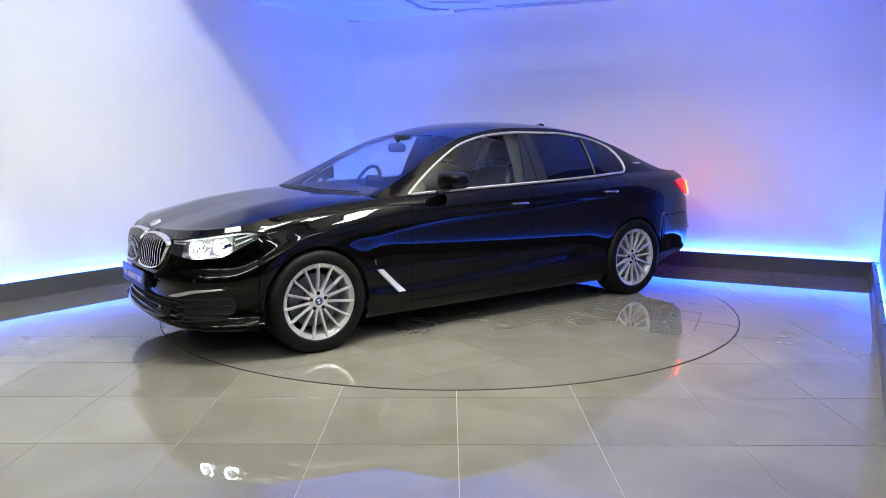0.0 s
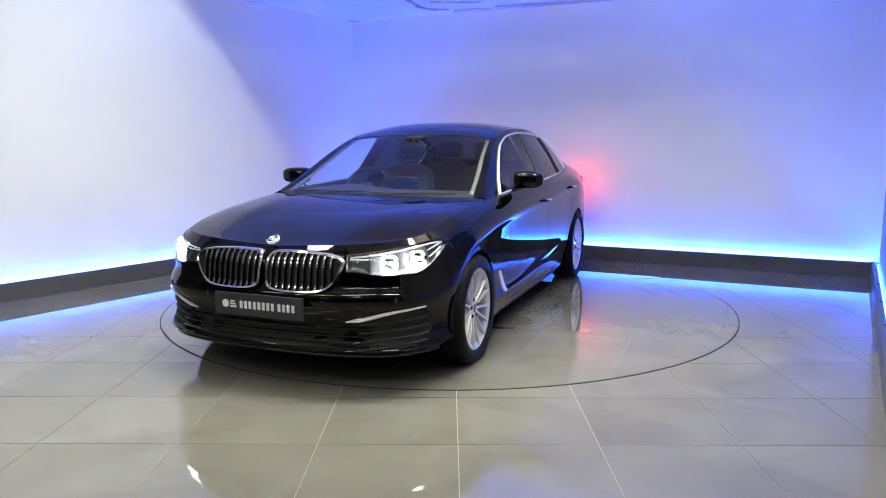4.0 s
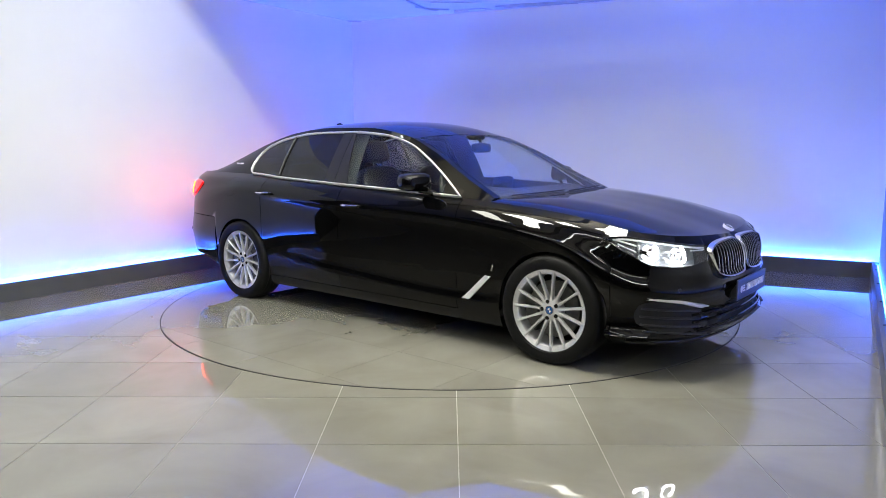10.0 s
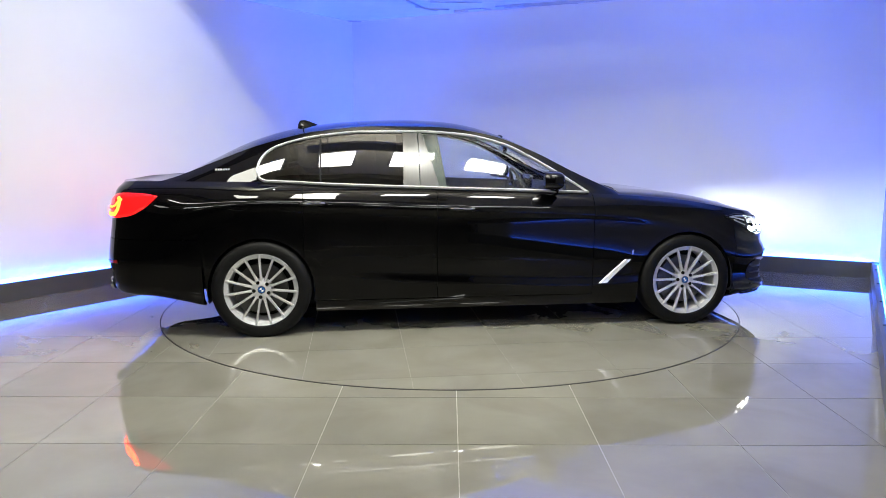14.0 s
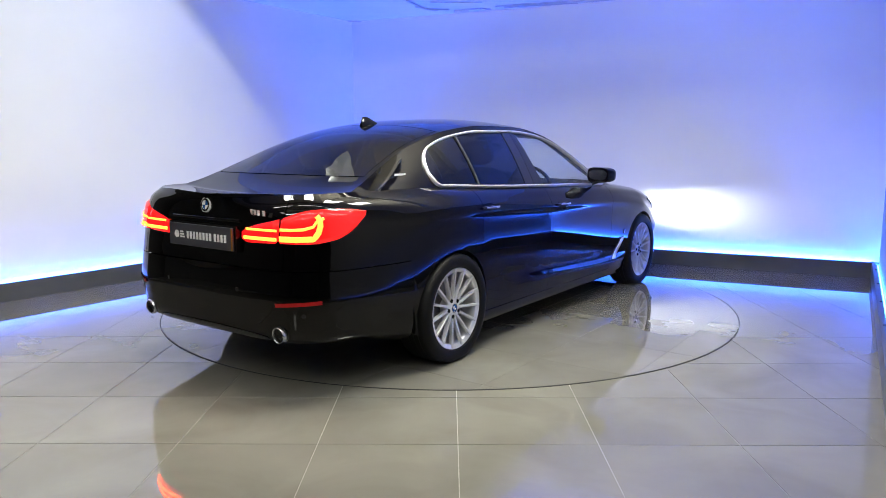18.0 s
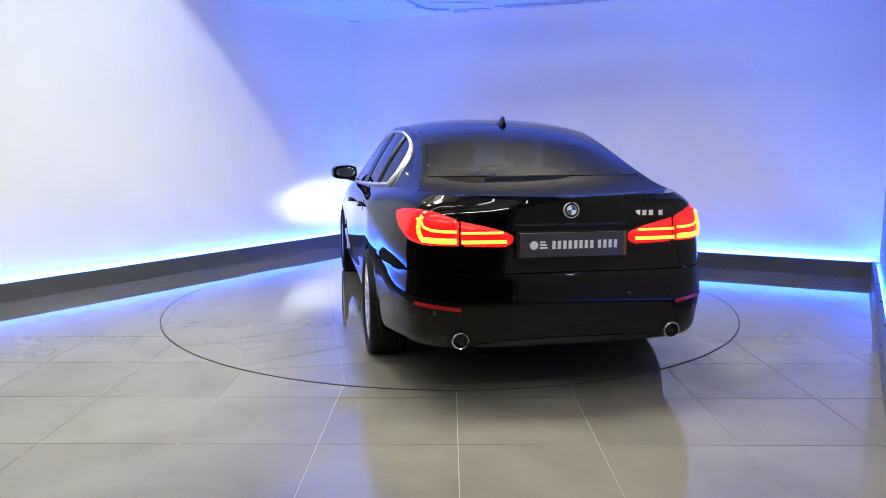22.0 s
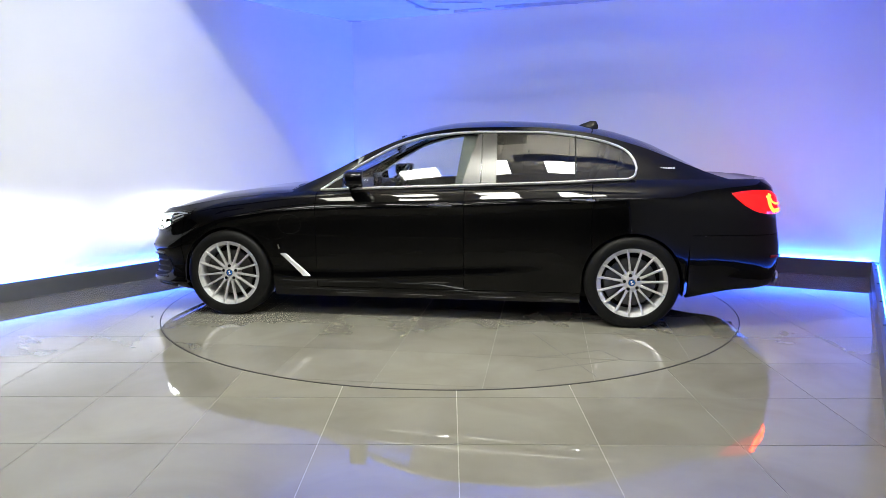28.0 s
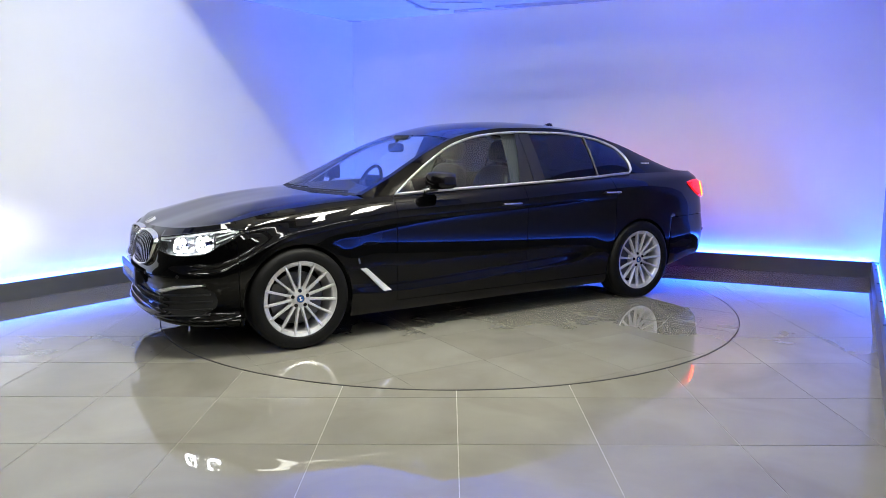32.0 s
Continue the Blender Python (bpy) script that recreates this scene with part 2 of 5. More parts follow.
def clip_poly(poly, point, inward):
    """Cut a flat polygon by the line through point, keeping the inward side."""
    out = []
    for i, a in enumerate(poly):
        b = poly[(i + 1) % len(poly)]
        da, db = (a - point).dot(inward), (b - point).dot(inward)
        if da >= 0:
            out.append(a)
        if da * db < 0:
            out.append(a + (b - a) * (da / (da - db)))
    return out


def slab(bm, poly, z0, z1):
    lo = [bm.verts.new((p.x, p.y, z0)) for p in poly]
    hi = [bm.verts.new((p.x, p.y, z1)) for p in poly]
    bm.faces.new(hi)
    bm.faces.new(lo[::-1])
    for i in range(len(poly)):
        j = (i + 1) % len(poly)
        bm.faces.new((lo[i], lo[j], hi[j], hi[i]))
    return bm
# ---------------------------------------------------------------- room
HALL = [CORNER, CORNER + LEFT_DIR * LEFT_LEN, Vector((-6.8, -11.5)), Vector((2.8, -11.5)), Vector((2.8, -5.2)), RIGHT_END + RIGHT_DIR * RIGHT_LEN, RIGHT_END]
HALL_NW = Vector((-6.8, -1.2))


def wall(name, a, b, outward, z1, mat, label, thick=0.12):
    bm = bmesh.new()
    slab(bm, [a, b, b + outward * thick, a + outward * thick], -0.05, z1)
    return tagged(mesh_ob(name, bm, mat), label, "wall", kind="structure")


wall("wall_left", CORNER, HALL[1], -LEFT_IN, CEIL, WALL, "white painted wall washed by a blue light strip")
wall("wall_back", CORNER - BACK_DIR * 0.12, RIGHT_END + BACK_DIR * 0.12, -BACK_IN, CEIL, WALL, "white painted back wall glowing blue above the skirting")
wall("wall_right", RIGHT_END, HALL[5], -RIGHT_IN, CEIL, DIM_WALL, "side wall, its dimness put in as grey, glowing blue above the skirting")
wall("wall_hall_left", HALL_NW, HALL[2], Vector((-1, 0)), CEIL, HALL_WALL, "plain dark grey painted wall of the hall")
wall("wall_hall_return", HALL[1] - LEFT_IN * 0.004, HALL_NW, Vector((0, 1)), CEIL, HALL_WALL, "plain dark grey painted wall of the hall")
wall("wall_hall_rear", HALL[2], HALL[3], Vector((0, -1)), CEIL, HALL_WALL, "plain dark grey painted rear wall of the hall")
wall("wall_hall_right", HALL[3], HALL[4], Vector((1, 0)), CEIL, HALL_WALL, "plain dark grey painted wall of the hall")
wall("wall_hall_front", HALL[4], HALL[5], Vector((0, 1)), CEIL, HALL_WALL, "plain dark grey painted wall of the hall")

FILM_EDGE = 0.55
bm = bmesh.new()
slab(bm, [Vector((-7, FILM_EDGE)), Vector((6.8, FILM_EDGE)), Vector((6.8, 3.9)), Vector((-7, 3.9))], CEIL, CEIL + 0.1)
tagged(mesh_ob("ceiling", bm, CEILING), "glossy white ceiling film with creases, tinted by blue light", "ceiling", kind="structure")
bm = bmesh.new()
slab(bm, [Vector((-7, -11.7)), Vector((6.8, -11.7)), Vector((6.8, FILM_EDGE)), Vector((-7, FILM_EDGE))], CEIL, CEIL + 0.1)
tagged(mesh_ob("ceiling_hall", bm, ROOF_SHEET), "warm white sheeted ceiling of the hall", "ceiling", kind="structure")


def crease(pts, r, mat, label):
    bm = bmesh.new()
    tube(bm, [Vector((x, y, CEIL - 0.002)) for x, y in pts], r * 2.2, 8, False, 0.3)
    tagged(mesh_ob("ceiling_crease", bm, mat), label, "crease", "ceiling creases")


# folds and torn edges of the film, near the back wall; grey paints their shade
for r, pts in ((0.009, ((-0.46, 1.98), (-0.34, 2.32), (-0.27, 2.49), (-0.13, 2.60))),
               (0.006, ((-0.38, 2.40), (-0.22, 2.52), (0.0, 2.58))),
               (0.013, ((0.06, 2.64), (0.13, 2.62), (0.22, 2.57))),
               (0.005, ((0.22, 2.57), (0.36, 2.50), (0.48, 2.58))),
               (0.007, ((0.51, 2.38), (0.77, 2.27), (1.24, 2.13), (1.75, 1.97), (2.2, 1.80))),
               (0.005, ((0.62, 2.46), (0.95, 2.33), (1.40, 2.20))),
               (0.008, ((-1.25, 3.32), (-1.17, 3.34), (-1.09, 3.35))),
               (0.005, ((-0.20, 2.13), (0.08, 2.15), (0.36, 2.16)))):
    crease(pts, r, FOLD_SHADE, "fold in the glossy ceiling film, its shade put in as grey")


def skirting(name, a, b, inward, label, depth=SKIRT_D, lit=None):
    bm = bmesh.new()
    slab(bm, [a + inward * (depth - 0.02), b + inward * (depth - 0.02), b + inward * depth, a + inward * depth], 0, SKIRT_H)
    slab(bm, [a, b, b + inward * (depth - 0.02), a + inward * (depth - 0.02)], 0, LEDGE_H)
    ob = tagged(mesh_ob(name, bm, SKIRT), label, "skirting", kind="structure")
    bm = bmesh.new()
    b = lit or b
    slab(bm, [a + inward * 0.004, b + inward * 0.004, b + inward * 0.016, a + inward * 0.016], LEDGE_H, LEDGE_H + 0.004)
    part("light_strip", bm, STRIP, ob, "glowing blue light strip", smooth=False)


SK = "dark grey painted skirting with a blue light strip on top"
skirting("baseboard_left", CORNER, HALL[1], LEFT_IN, SK)
skirting("baseboard_back", CORNER, RIGHT_END, BACK_IN, SK)
skirting("baseboard_right", RIGHT_END, HALL[5], RIGHT_IN, SK, 0.062, RIGHT_END + RIGHT_DIR * STRIP_END)
for d, w in ((0.35, 0.03), (1.1, 0.02), (1.9, 0.03), (2.7, 0.025), (3.6, 0.02)):
    c = RIGHT_END + RIGHT_DIR * d + RIGHT_IN * 0.03
    bm = bmesh.new()
    box(bm, c.x - w / 2, c.y - 0.008, LEDGE_H, c.x + w / 2, c.y + 0.008, LEDGE_H + 0.006, bevel=0.002)
    tagged(mesh_ob("cable_clip", bm, TRIM_BLACK), "small black cable clip on the skirting ledge", "cable clip", "cable clips")

# ceiling panels
proto = None
for px, py in PANELS:
    m = pose(px, py, CEIL)
    if proto is None:
        proto = new("ceiling_light")
        proto.matrix_basis = m
        tagged(proto, "flat white rectangular ceiling light panel, switched on", "ceiling light", "ceiling light panels")
        bm = bmesh.new()
        box(bm, -0.23, -0.23, -0.02, -0.21, 0.23, 0), box(bm, 0.21, -0.23, -0.02, 0.23, 0.23, 0)
        box(bm, -0.21, -0.23, -0.02, 0.21, -0.21, 0), box(bm, -0.21, 0.21, -0.02, 0.21, 0.23, 0)
        part("frame", bm, WHITE_BADGE, proto, smooth=False)
        bm = bmesh.new()
        box(bm, -0.21, -0.21, -0.014, 0.21, 0.21, -0.004)
        part("diffuser", bm, DIFFUSER, proto, smooth=False)
    else:
        copy_thing(proto, m)

# joists under the hall ceiling, seen mirrored in the car's glass
proto = None
for k in range(8):
    m = pose(-1.5, -1.05 - 1.35 * k, CEIL, 0, 0, 0)
    if proto is None:
        proto = tagged(new("ceiling_beam"), "dull brown painted ceiling beam of the hall", "beam", "hall ceiling beams")
        proto.matrix_basis = m
        bm = bmesh.new()
        box(bm, -2.6, -0.06, -0.16, 2.0, 0.06, 0, bevel=0.004)
        part("web", bm, BEAM_PAINT, proto, smooth=False)
        bm = bmesh.new()
        box(bm, -2.6, -0.10, -0.18, 2.0, 0.10, -0.1605, bevel=0.004)
        part("bottom_flange", bm, BEAM_PAINT, proto, smooth=False)
    else:
        copy_thing(proto, m)

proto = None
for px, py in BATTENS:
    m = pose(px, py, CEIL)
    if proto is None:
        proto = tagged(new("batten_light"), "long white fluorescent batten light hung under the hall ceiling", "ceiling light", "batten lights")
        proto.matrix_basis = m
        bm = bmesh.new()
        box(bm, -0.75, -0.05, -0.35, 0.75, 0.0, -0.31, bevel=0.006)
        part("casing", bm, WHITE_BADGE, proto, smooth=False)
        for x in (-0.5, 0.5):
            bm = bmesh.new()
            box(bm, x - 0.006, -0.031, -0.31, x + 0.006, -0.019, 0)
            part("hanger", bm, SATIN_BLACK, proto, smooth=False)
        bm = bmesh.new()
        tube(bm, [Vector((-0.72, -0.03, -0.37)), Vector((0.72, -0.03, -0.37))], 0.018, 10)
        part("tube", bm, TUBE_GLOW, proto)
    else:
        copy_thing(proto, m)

# troughs that carry the added ceiling brighteners
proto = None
for px, py in ADDED_UPLIGHTS:
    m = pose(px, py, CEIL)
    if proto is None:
        proto = tagged(new("indirect_light"), "long white trough light, added out of view to brighten the ceiling", "ceiling light", "indirect lights")
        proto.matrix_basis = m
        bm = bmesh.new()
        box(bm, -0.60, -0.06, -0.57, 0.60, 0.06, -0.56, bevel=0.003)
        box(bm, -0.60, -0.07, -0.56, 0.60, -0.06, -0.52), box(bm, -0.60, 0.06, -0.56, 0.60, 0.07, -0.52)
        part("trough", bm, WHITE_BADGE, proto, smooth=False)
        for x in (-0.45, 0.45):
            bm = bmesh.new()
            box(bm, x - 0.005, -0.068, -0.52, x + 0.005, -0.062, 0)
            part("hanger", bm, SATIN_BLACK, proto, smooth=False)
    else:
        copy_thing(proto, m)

SPOT = tagged(new("track_spotlight"), "small white ceiling spotlight out of view, with a flap added to cast the wall's shadow line", "spotlight")
bm = bmesh.new()
lathe(bm, [(0.0, -0.16), (0.045, -0.15), (0.05, -0.04), (0.05, 0.0), (0.044, 0.0), (0.044, -0.05)], 20, look(SPOT_AT, SPOT_TO) @ pose(0, 0, 0.04, -90, 0, 0))
part("lamp_head", bm, CEILING, SPOT)
bm = bmesh.new()
tube(bm, [Vector(SPOT_AT) + Vector((0.07, -0.04, 0.03)), Vector(SPOT_AT) + Vector((0.07, -0.04, CEIL - SPOT_AT[2]))], 0.01, 6)
part("stem", bm, CEILING, SPOT)
# unseen flap added to cast the wall's shadow line; its edge lies in that plane
FLAP_HI, FLAP_LO = Vector((-2.68, 1.35, 2.78)), Vector((-1.63, 2.86, 0.80))
a0 = Vector(SPOT_AT)
e0, e1 = a0 + (FLAP_HI - a0) * 0.11, a0 + (FLAP_LO - a0) * 0.11
e0, e1 = e0 + (e0 - e1) * 0.25, e1 + (e1 - e0) * 0.10
away = Vector((0.45, 0.22, 0.10))
bm = bmesh.new()
q0 = [e0, e1, e1 + away * 0.6, e0 + away]
nn = (e1 - e0).cross(away).normalized() * 0.002
slab_lo, slab_hi = [bm.verts.new(p - nn) for p in q0], [bm.verts.new(p + nn) for p in q0]
bm.faces.new(slab_lo), bm.faces.new(slab_hi[::-1])
for k in range(4):
    bm.faces.new((slab_lo[k], slab_lo[(k + 1) % 4], slab_hi[(k + 1) % 4], slab_hi[k]))
part("added_flap", bm, CEILING, SPOT, smooth=False)

# floor
bm = bmesh.new()
slab(bm, [Vector((-7, -11.7)), Vector((6.8, -11.7)), Vector((6.8, -4.16)), Vector((-7, -4.16))], -0.1, 0.0)
tagged(mesh_ob("floor_hall", bm, TILE), "polished grey tiled floor of the hall", "floor", kind="structure")
bm = bmesh.new()
slab(bm, [Vector((-7, -4.16)), Vector((6.8, -4.16)), Vector((6.8, 3.9)), Vector((-7, 3.9))], -0.1, -0.0025)
FLOOR = tagged(mesh_ob("floor", bm, GROUT), "polished grey porcelain tile floor with thin joints", "floor", kind="structure")

# turntable
R_TABLE = 2.262
TABLE = tagged(new("turntable"), "round motorised floor turntable faced with grey tiles", "turntable")
bm = bmesh.new()
slab(bm, [Vector((math.cos(i * math.pi / 64), math.sin(i * math.pi / 64))) * (R_TABLE - 0.004) for i in range(128)], 0.0005, 0.003)
part("deck", bm, DECK, TABLE, smooth=False)
bm = bmesh.new()
rows = [[Vector((math.cos(i * math.pi / 64) * r, math.sin(i * math.pi / 64) * r, z)) for r, z in ((R_TABLE - 0.002, 0.0035), (R_TABLE + 0.003, 0.0035), (R_TABLE + 0.004, 0.0))] for i in range(128)]
grid(bm, rows, close_u=True)
tagged(mesh_ob("trim_turntable", bm, GAP), "thin dark circular gap round the turntable", "trim", kind="structure")


def floor_tiles():
    tx, ty = 0.613, 0.585
    for i in range(-11, 8):
        for j in range(-6, 9):
            x0, y0 = 0.04 + i * tx, -0.615 + j * ty
            q = [Vector((x0 + 0.002, y0 + 0.002)), Vector((x0 + tx - 0.002, y0 + 0.002)), Vector((x0 + tx - 0.002, y0 + ty - 0.002)), Vector((x0 + 0.002, y0 + ty - 0.002))]
            if max(p.length for p in q) < R_TABLE - 0.05:
                continue
            for pt, n in ((CORNER, LEFT_IN), (CORNER, BACK_IN), (RIGHT_END, RIGHT_IN), (Vector((0, -4.16)), Vector((0, 1)))):
                if len(q) > 2:
                    q = clip_poly(q, pt, n)
            if len(q) > 2:
                part("tile", slab(bmesh.new(), q, -0.004, 0.0), TILE, FLOOR, smooth=False)


def table_hatch():
    """Cut lines of a service hatch in the turntable's tiles."""
    for pts in (((-0.75, 1.855), (-1.257, 1.565)), ((-1.257, 1.565), (-1.142, 1.383)), ((-1.142, 1.383), (-0.73, 1.612)), ((-1.58, 1.57), (-1.275, 0.91)), ((-1.09, 1.92), (-0.71, 1.01))):
        a, b = Vector(pts[0]), Vector(pts[1])
        n = Vector((-(b - a).y, (b - a).x)).normalized() * 0.0022
        part("hatch_joint", slab(bmesh.new(), [a - n, b - n, b + n, a + n], 0.0035, 0.0046), HATCH, TABLE, smooth=False)


def table_tiles():
    tx = 0.6
    ring = [Vector((math.cos(i * math.pi / 48), math.sin(i * math.pi / 48))) for i in range(96)]
    for i in range(-5, 4):
        for j in range(-4, 5):
            x0, y0 = 0.13 + i * tx, -0.22 + j * tx
            q = [Vector((x0 + 0.001, y0 + 0.001)), Vector((x0 + tx - 0.001, y0 + 0.001)), Vector((x0 + tx - 0.001, y0 + tx - 0.001)), Vector((x0 + 0.001, y0 + tx - 0.001))]
            if min(p.length for p in q) > R_TABLE + 0.4:
                continue
            for c in ring:
                if len(q) > 2:
                    q = clip_poly(q, c * (R_TABLE - 0.005), -c)
            if len(q) > 2:
                part("tile", slab(bmesh.new(), q, 0.001, 0.004), TILE, TABLE, smooth=False)
# ---------------------------------------------------------------- car
CAR = tagged(new("car"), "glossy black four-door saloon car with silver multi-spoke alloy wheels, lights on", "car")
HUB_X, HUB_Z, R_TYRE, R_ARCH = 1.4875, 0.318, 0.322, 0.352

# plan outline of one side, from the nose round to the tail
PLAN_X = [2.335, 2.328, 2.305, 2.255, 2.16, 2.03, 1.88, 1.70, 1.4875, 1.2, 0.8, 0.0, -0.8, -1.2, -1.4875, -1.8, -2.1, -2.3, -2.43, -2.515, -2.562, -2.583, -2.588]
PLAN_Y = [0.0, 0.21, 0.41, 0.60, 0.758, 0.852, 0.903, 0.919, 0.926, 0.927, 0.927, 0.927, 0.927, 0.928, 0.93, 0.916, 0.882, 0.835, 0.78, 0.69, 0.55, 0.32, 0.0]


def dense_plan():
    c = np.concatenate([[0], np.cumsum(np.hypot(np.diff(PLAN_X), np.diff(PLAN_Y)))])
    s = np.linspace(0, c[-1], 900)
    x = np.array([pchip(c, PLAN_X, q) for q in s])
    y = np.array([pchip(c, PLAN_Y, q) for q in s])
    for _ in range(100):
        x[1:-1], y[1:-1] = (x[:-2] + 2 * x[1:-1] + x[2:]) / 4, (y[:-2] + 2 * y[1:-1] + y[2:]) / 4
    return s, x, y


PS, PX, PY = dense_plan()
S_END = PS[-1]
NX, NY = -np.gradient(PY, PS), np.gradient(PX, PS)
_n = np.hypot(NX, NY)
NX, NY = -NX / _n, -NY / _n


def s_at(x):
    return float(np.interp(-x, -PX, PS))


def s_at_y(y, front=True):
    """Arc length at which the nose or the tail reaches that half width."""
    k = len(PS) // 2
    return float(np.interp(y, PY[:k], PS[:k])) if front else float(np.interp(-y, -PY[k:], PS[k:]))


# levels up the side at nine stations, each from the bottom edge to the top: height, and offset from the outline
SECTIONS = [
    (0.0, (0.185, 0.205, 0.235, 0.275, 0.33, 0.42, 0.455, 0.485, 0.52, 0.565, 0.62, 0.69, 0.748),
     (-0.14, -0.05, 0.006, -0.03, -0.038, -0.030, -0.010, 0.0, -0.010, -0.036, -0.044, -0.066, -0.125)),
    (s_at(2.03), (0.175, 0.20, 0.235, 0.28, 0.34, 0.42, 0.46, 0.50, 0.535, 0.58, 0.63, 0.72, 0.80),
     (-0.11, -0.05, 0.002, -0.028, -0.034, -0.024, -0.006, 0.0, -0.011, -0.033, -0.036, -0.055, -0.13)),
    (s_at(1.4875), (0.155, 0.20, 0.25, 0.31, 0.38, 0.48, 0.56, 0.66, 0.735, 0.765, 0.80, 0.85, 0.885),
     (-0.06, -0.035, -0.026, -0.020, -0.018, -0.014, -0.011, -0.007, 0.0, -0.012, -0.034, -0.07, -0.14)),
    (s_at(0.8), (0.155, 0.19, 0.235, 0.30, 0.345, 0.44, 0.60, 0.76, 0.81, 0.84, 0.87, 0.91, 0.942),
     (-0.07, -0.045, -0.030, -0.016, -0.024, -0.015, -0.010, -0.007, 0.0, -0.008, -0.022, -0.048, -0.095)),
    (s_at(-0.3), (0.155, 0.19, 0.235, 0.345, 0.395, 0.48, 0.63, 0.80, 0.85, 0.88, 0.905, 0.945, 0.985),
     (-0.07, -0.045, -0.034, -0.017, -0.023, -0.015, -0.010, -0.007, 0.001, -0.008, -0.022, -0.045, -0.085)),
    (s_at(-1.0), (0.155, 0.19, 0.235, 0.39, 0.43, 0.50, 0.63, 0.83, 0.88, 0.91, 0.935, 0.97, 1.012),
     (-0.065, -0.042, -0.036, -0.022, -0.019, -0.015, -0.010, -0.006, 0.001, -0.008, -0.024, -0.050, -0.105)),
    (s_at(-1.4875), (0.16, 0.20, 0.26, 0.38, 0.43, 0.52, 0.66, 0.84, 0.895, 0.925, 0.95, 0.99, 1.035),
     (-0.05, -0.02, -0.018, -0.014, -0.013, -0.010, -0.006, -0.003, 0.0, -0.010, -0.028, -0.07, -0.15)),
    (s_at(-2.3), (0.265, 0.29, 0.33, 0.40, 0.46, 0.51, 0.56, 0.64, 0.74, 0.82, 0.90, 0.985, 1.04),
     (-0.10, -0.045, -0.022, -0.013, -0.004, 0.0, -0.004, -0.014, -0.018, -0.028, -0.046, -0.08, -0.155)),
    (S_END, (0.262, 0.285, 0.32, 0.39, 0.46, 0.505, 0.555, 0.625, 0.655, 0.70, 0.88, 0.97, 1.015),
     (-0.13, -0.06, -0.035, -0.022, -0.012, 0.0, -0.002, -0.010, -0.034, -0.045, -0.055, -0.062, -0.055))]
STATION_S = [q[0] for q in SECTIONS]
LEVEL_Z = list(zip(*[q[1] for q in SECTIONS]))
LEVEL_O = list(zip(*[q[2] for q in SECTIONS]))
_cols = {}


def column(s):
    k = round(s, 4)
    if k not in _cols:
        _cols[k] = ([pchip(STATION_S, z, s) for z in LEVEL_Z], [pchip(STATION_S, o, s) for o in LEVEL_O])
    return _cols[k]


def arch_z(x):
    for c in (HUB_X, -HUB_X):
        if abs(x - c) < R_ARCH:
            return HUB_Z + math.sqrt(R_ARCH ** 2 - (x - c) ** 2)
    return 0.0


def skin(s, z, out=0.0):
    """Point on the lower body: s along the outline (negative: right side), height z, out metres proud of it."""
    side = 1 if s >= 0 else -1
    s = abs(s)
    zs, os_ = column(s)
    o = pchip(zs, os_, z) + out
    x, y = np.interp(s, PS, PX), np.interp(s, PS, PY)
    # flared lip round the wheel arches
    for c in (HUB_X, -HUB_X):
        k = (math.hypot(x - c, max(z - HUB_Z, 0.0)) - R_ARCH) / 0.20
        if z > 0.24 and k < 1:
            k = max(k, 0.0)
            o += 0.004 * (1 - k * k * (3 - 2 * k)) * min(1.0, (z - 0.24) / 0.1)
    nx, ny = np.interp(s, PS, NX), np.interp(s, PS, NY)
    return Vector((x + nx * o, side * (y + ny * o), z))


def top_z(s):
    return column(abs(s))[0][-1]


def low_z(s):
    return column(abs(s))[0][0]


GAP_W = 0.0022


def s_list(s0, s1, step=0.045):
    n = max(2, int(abs(s1 - s0) / step) + 1)
    out = list(np.linspace(s0, s1, n))
    for c in (HUB_X, -HUB_X):
        for sg in (1, -1):
            for k in range(0, 33):
                a = math.pi * k / 32
                for e in ((0.0006, -0.0006) if k in (0, 32) else (0,)):
                    q = sg * s_at(c + (R_ARCH + e) * math.cos(a))
                    if min(s0, s1) < q < max(s0, s1):
                        out.append(q)
    return sorted(out)


def z_rows(z0, z1, s):
    """Heights of the rows of a panel: the levels and two between each."""
    lv = column(abs(s))[0]
    f = []
    for a, b in zip(lv[:-1], lv[1:]):
        f += [a, a + (b - a) / 3, a + (b - a) * 2 / 3]
    f.append(lv[-1])
    return [min(max(z, z0), z1) for z in f]


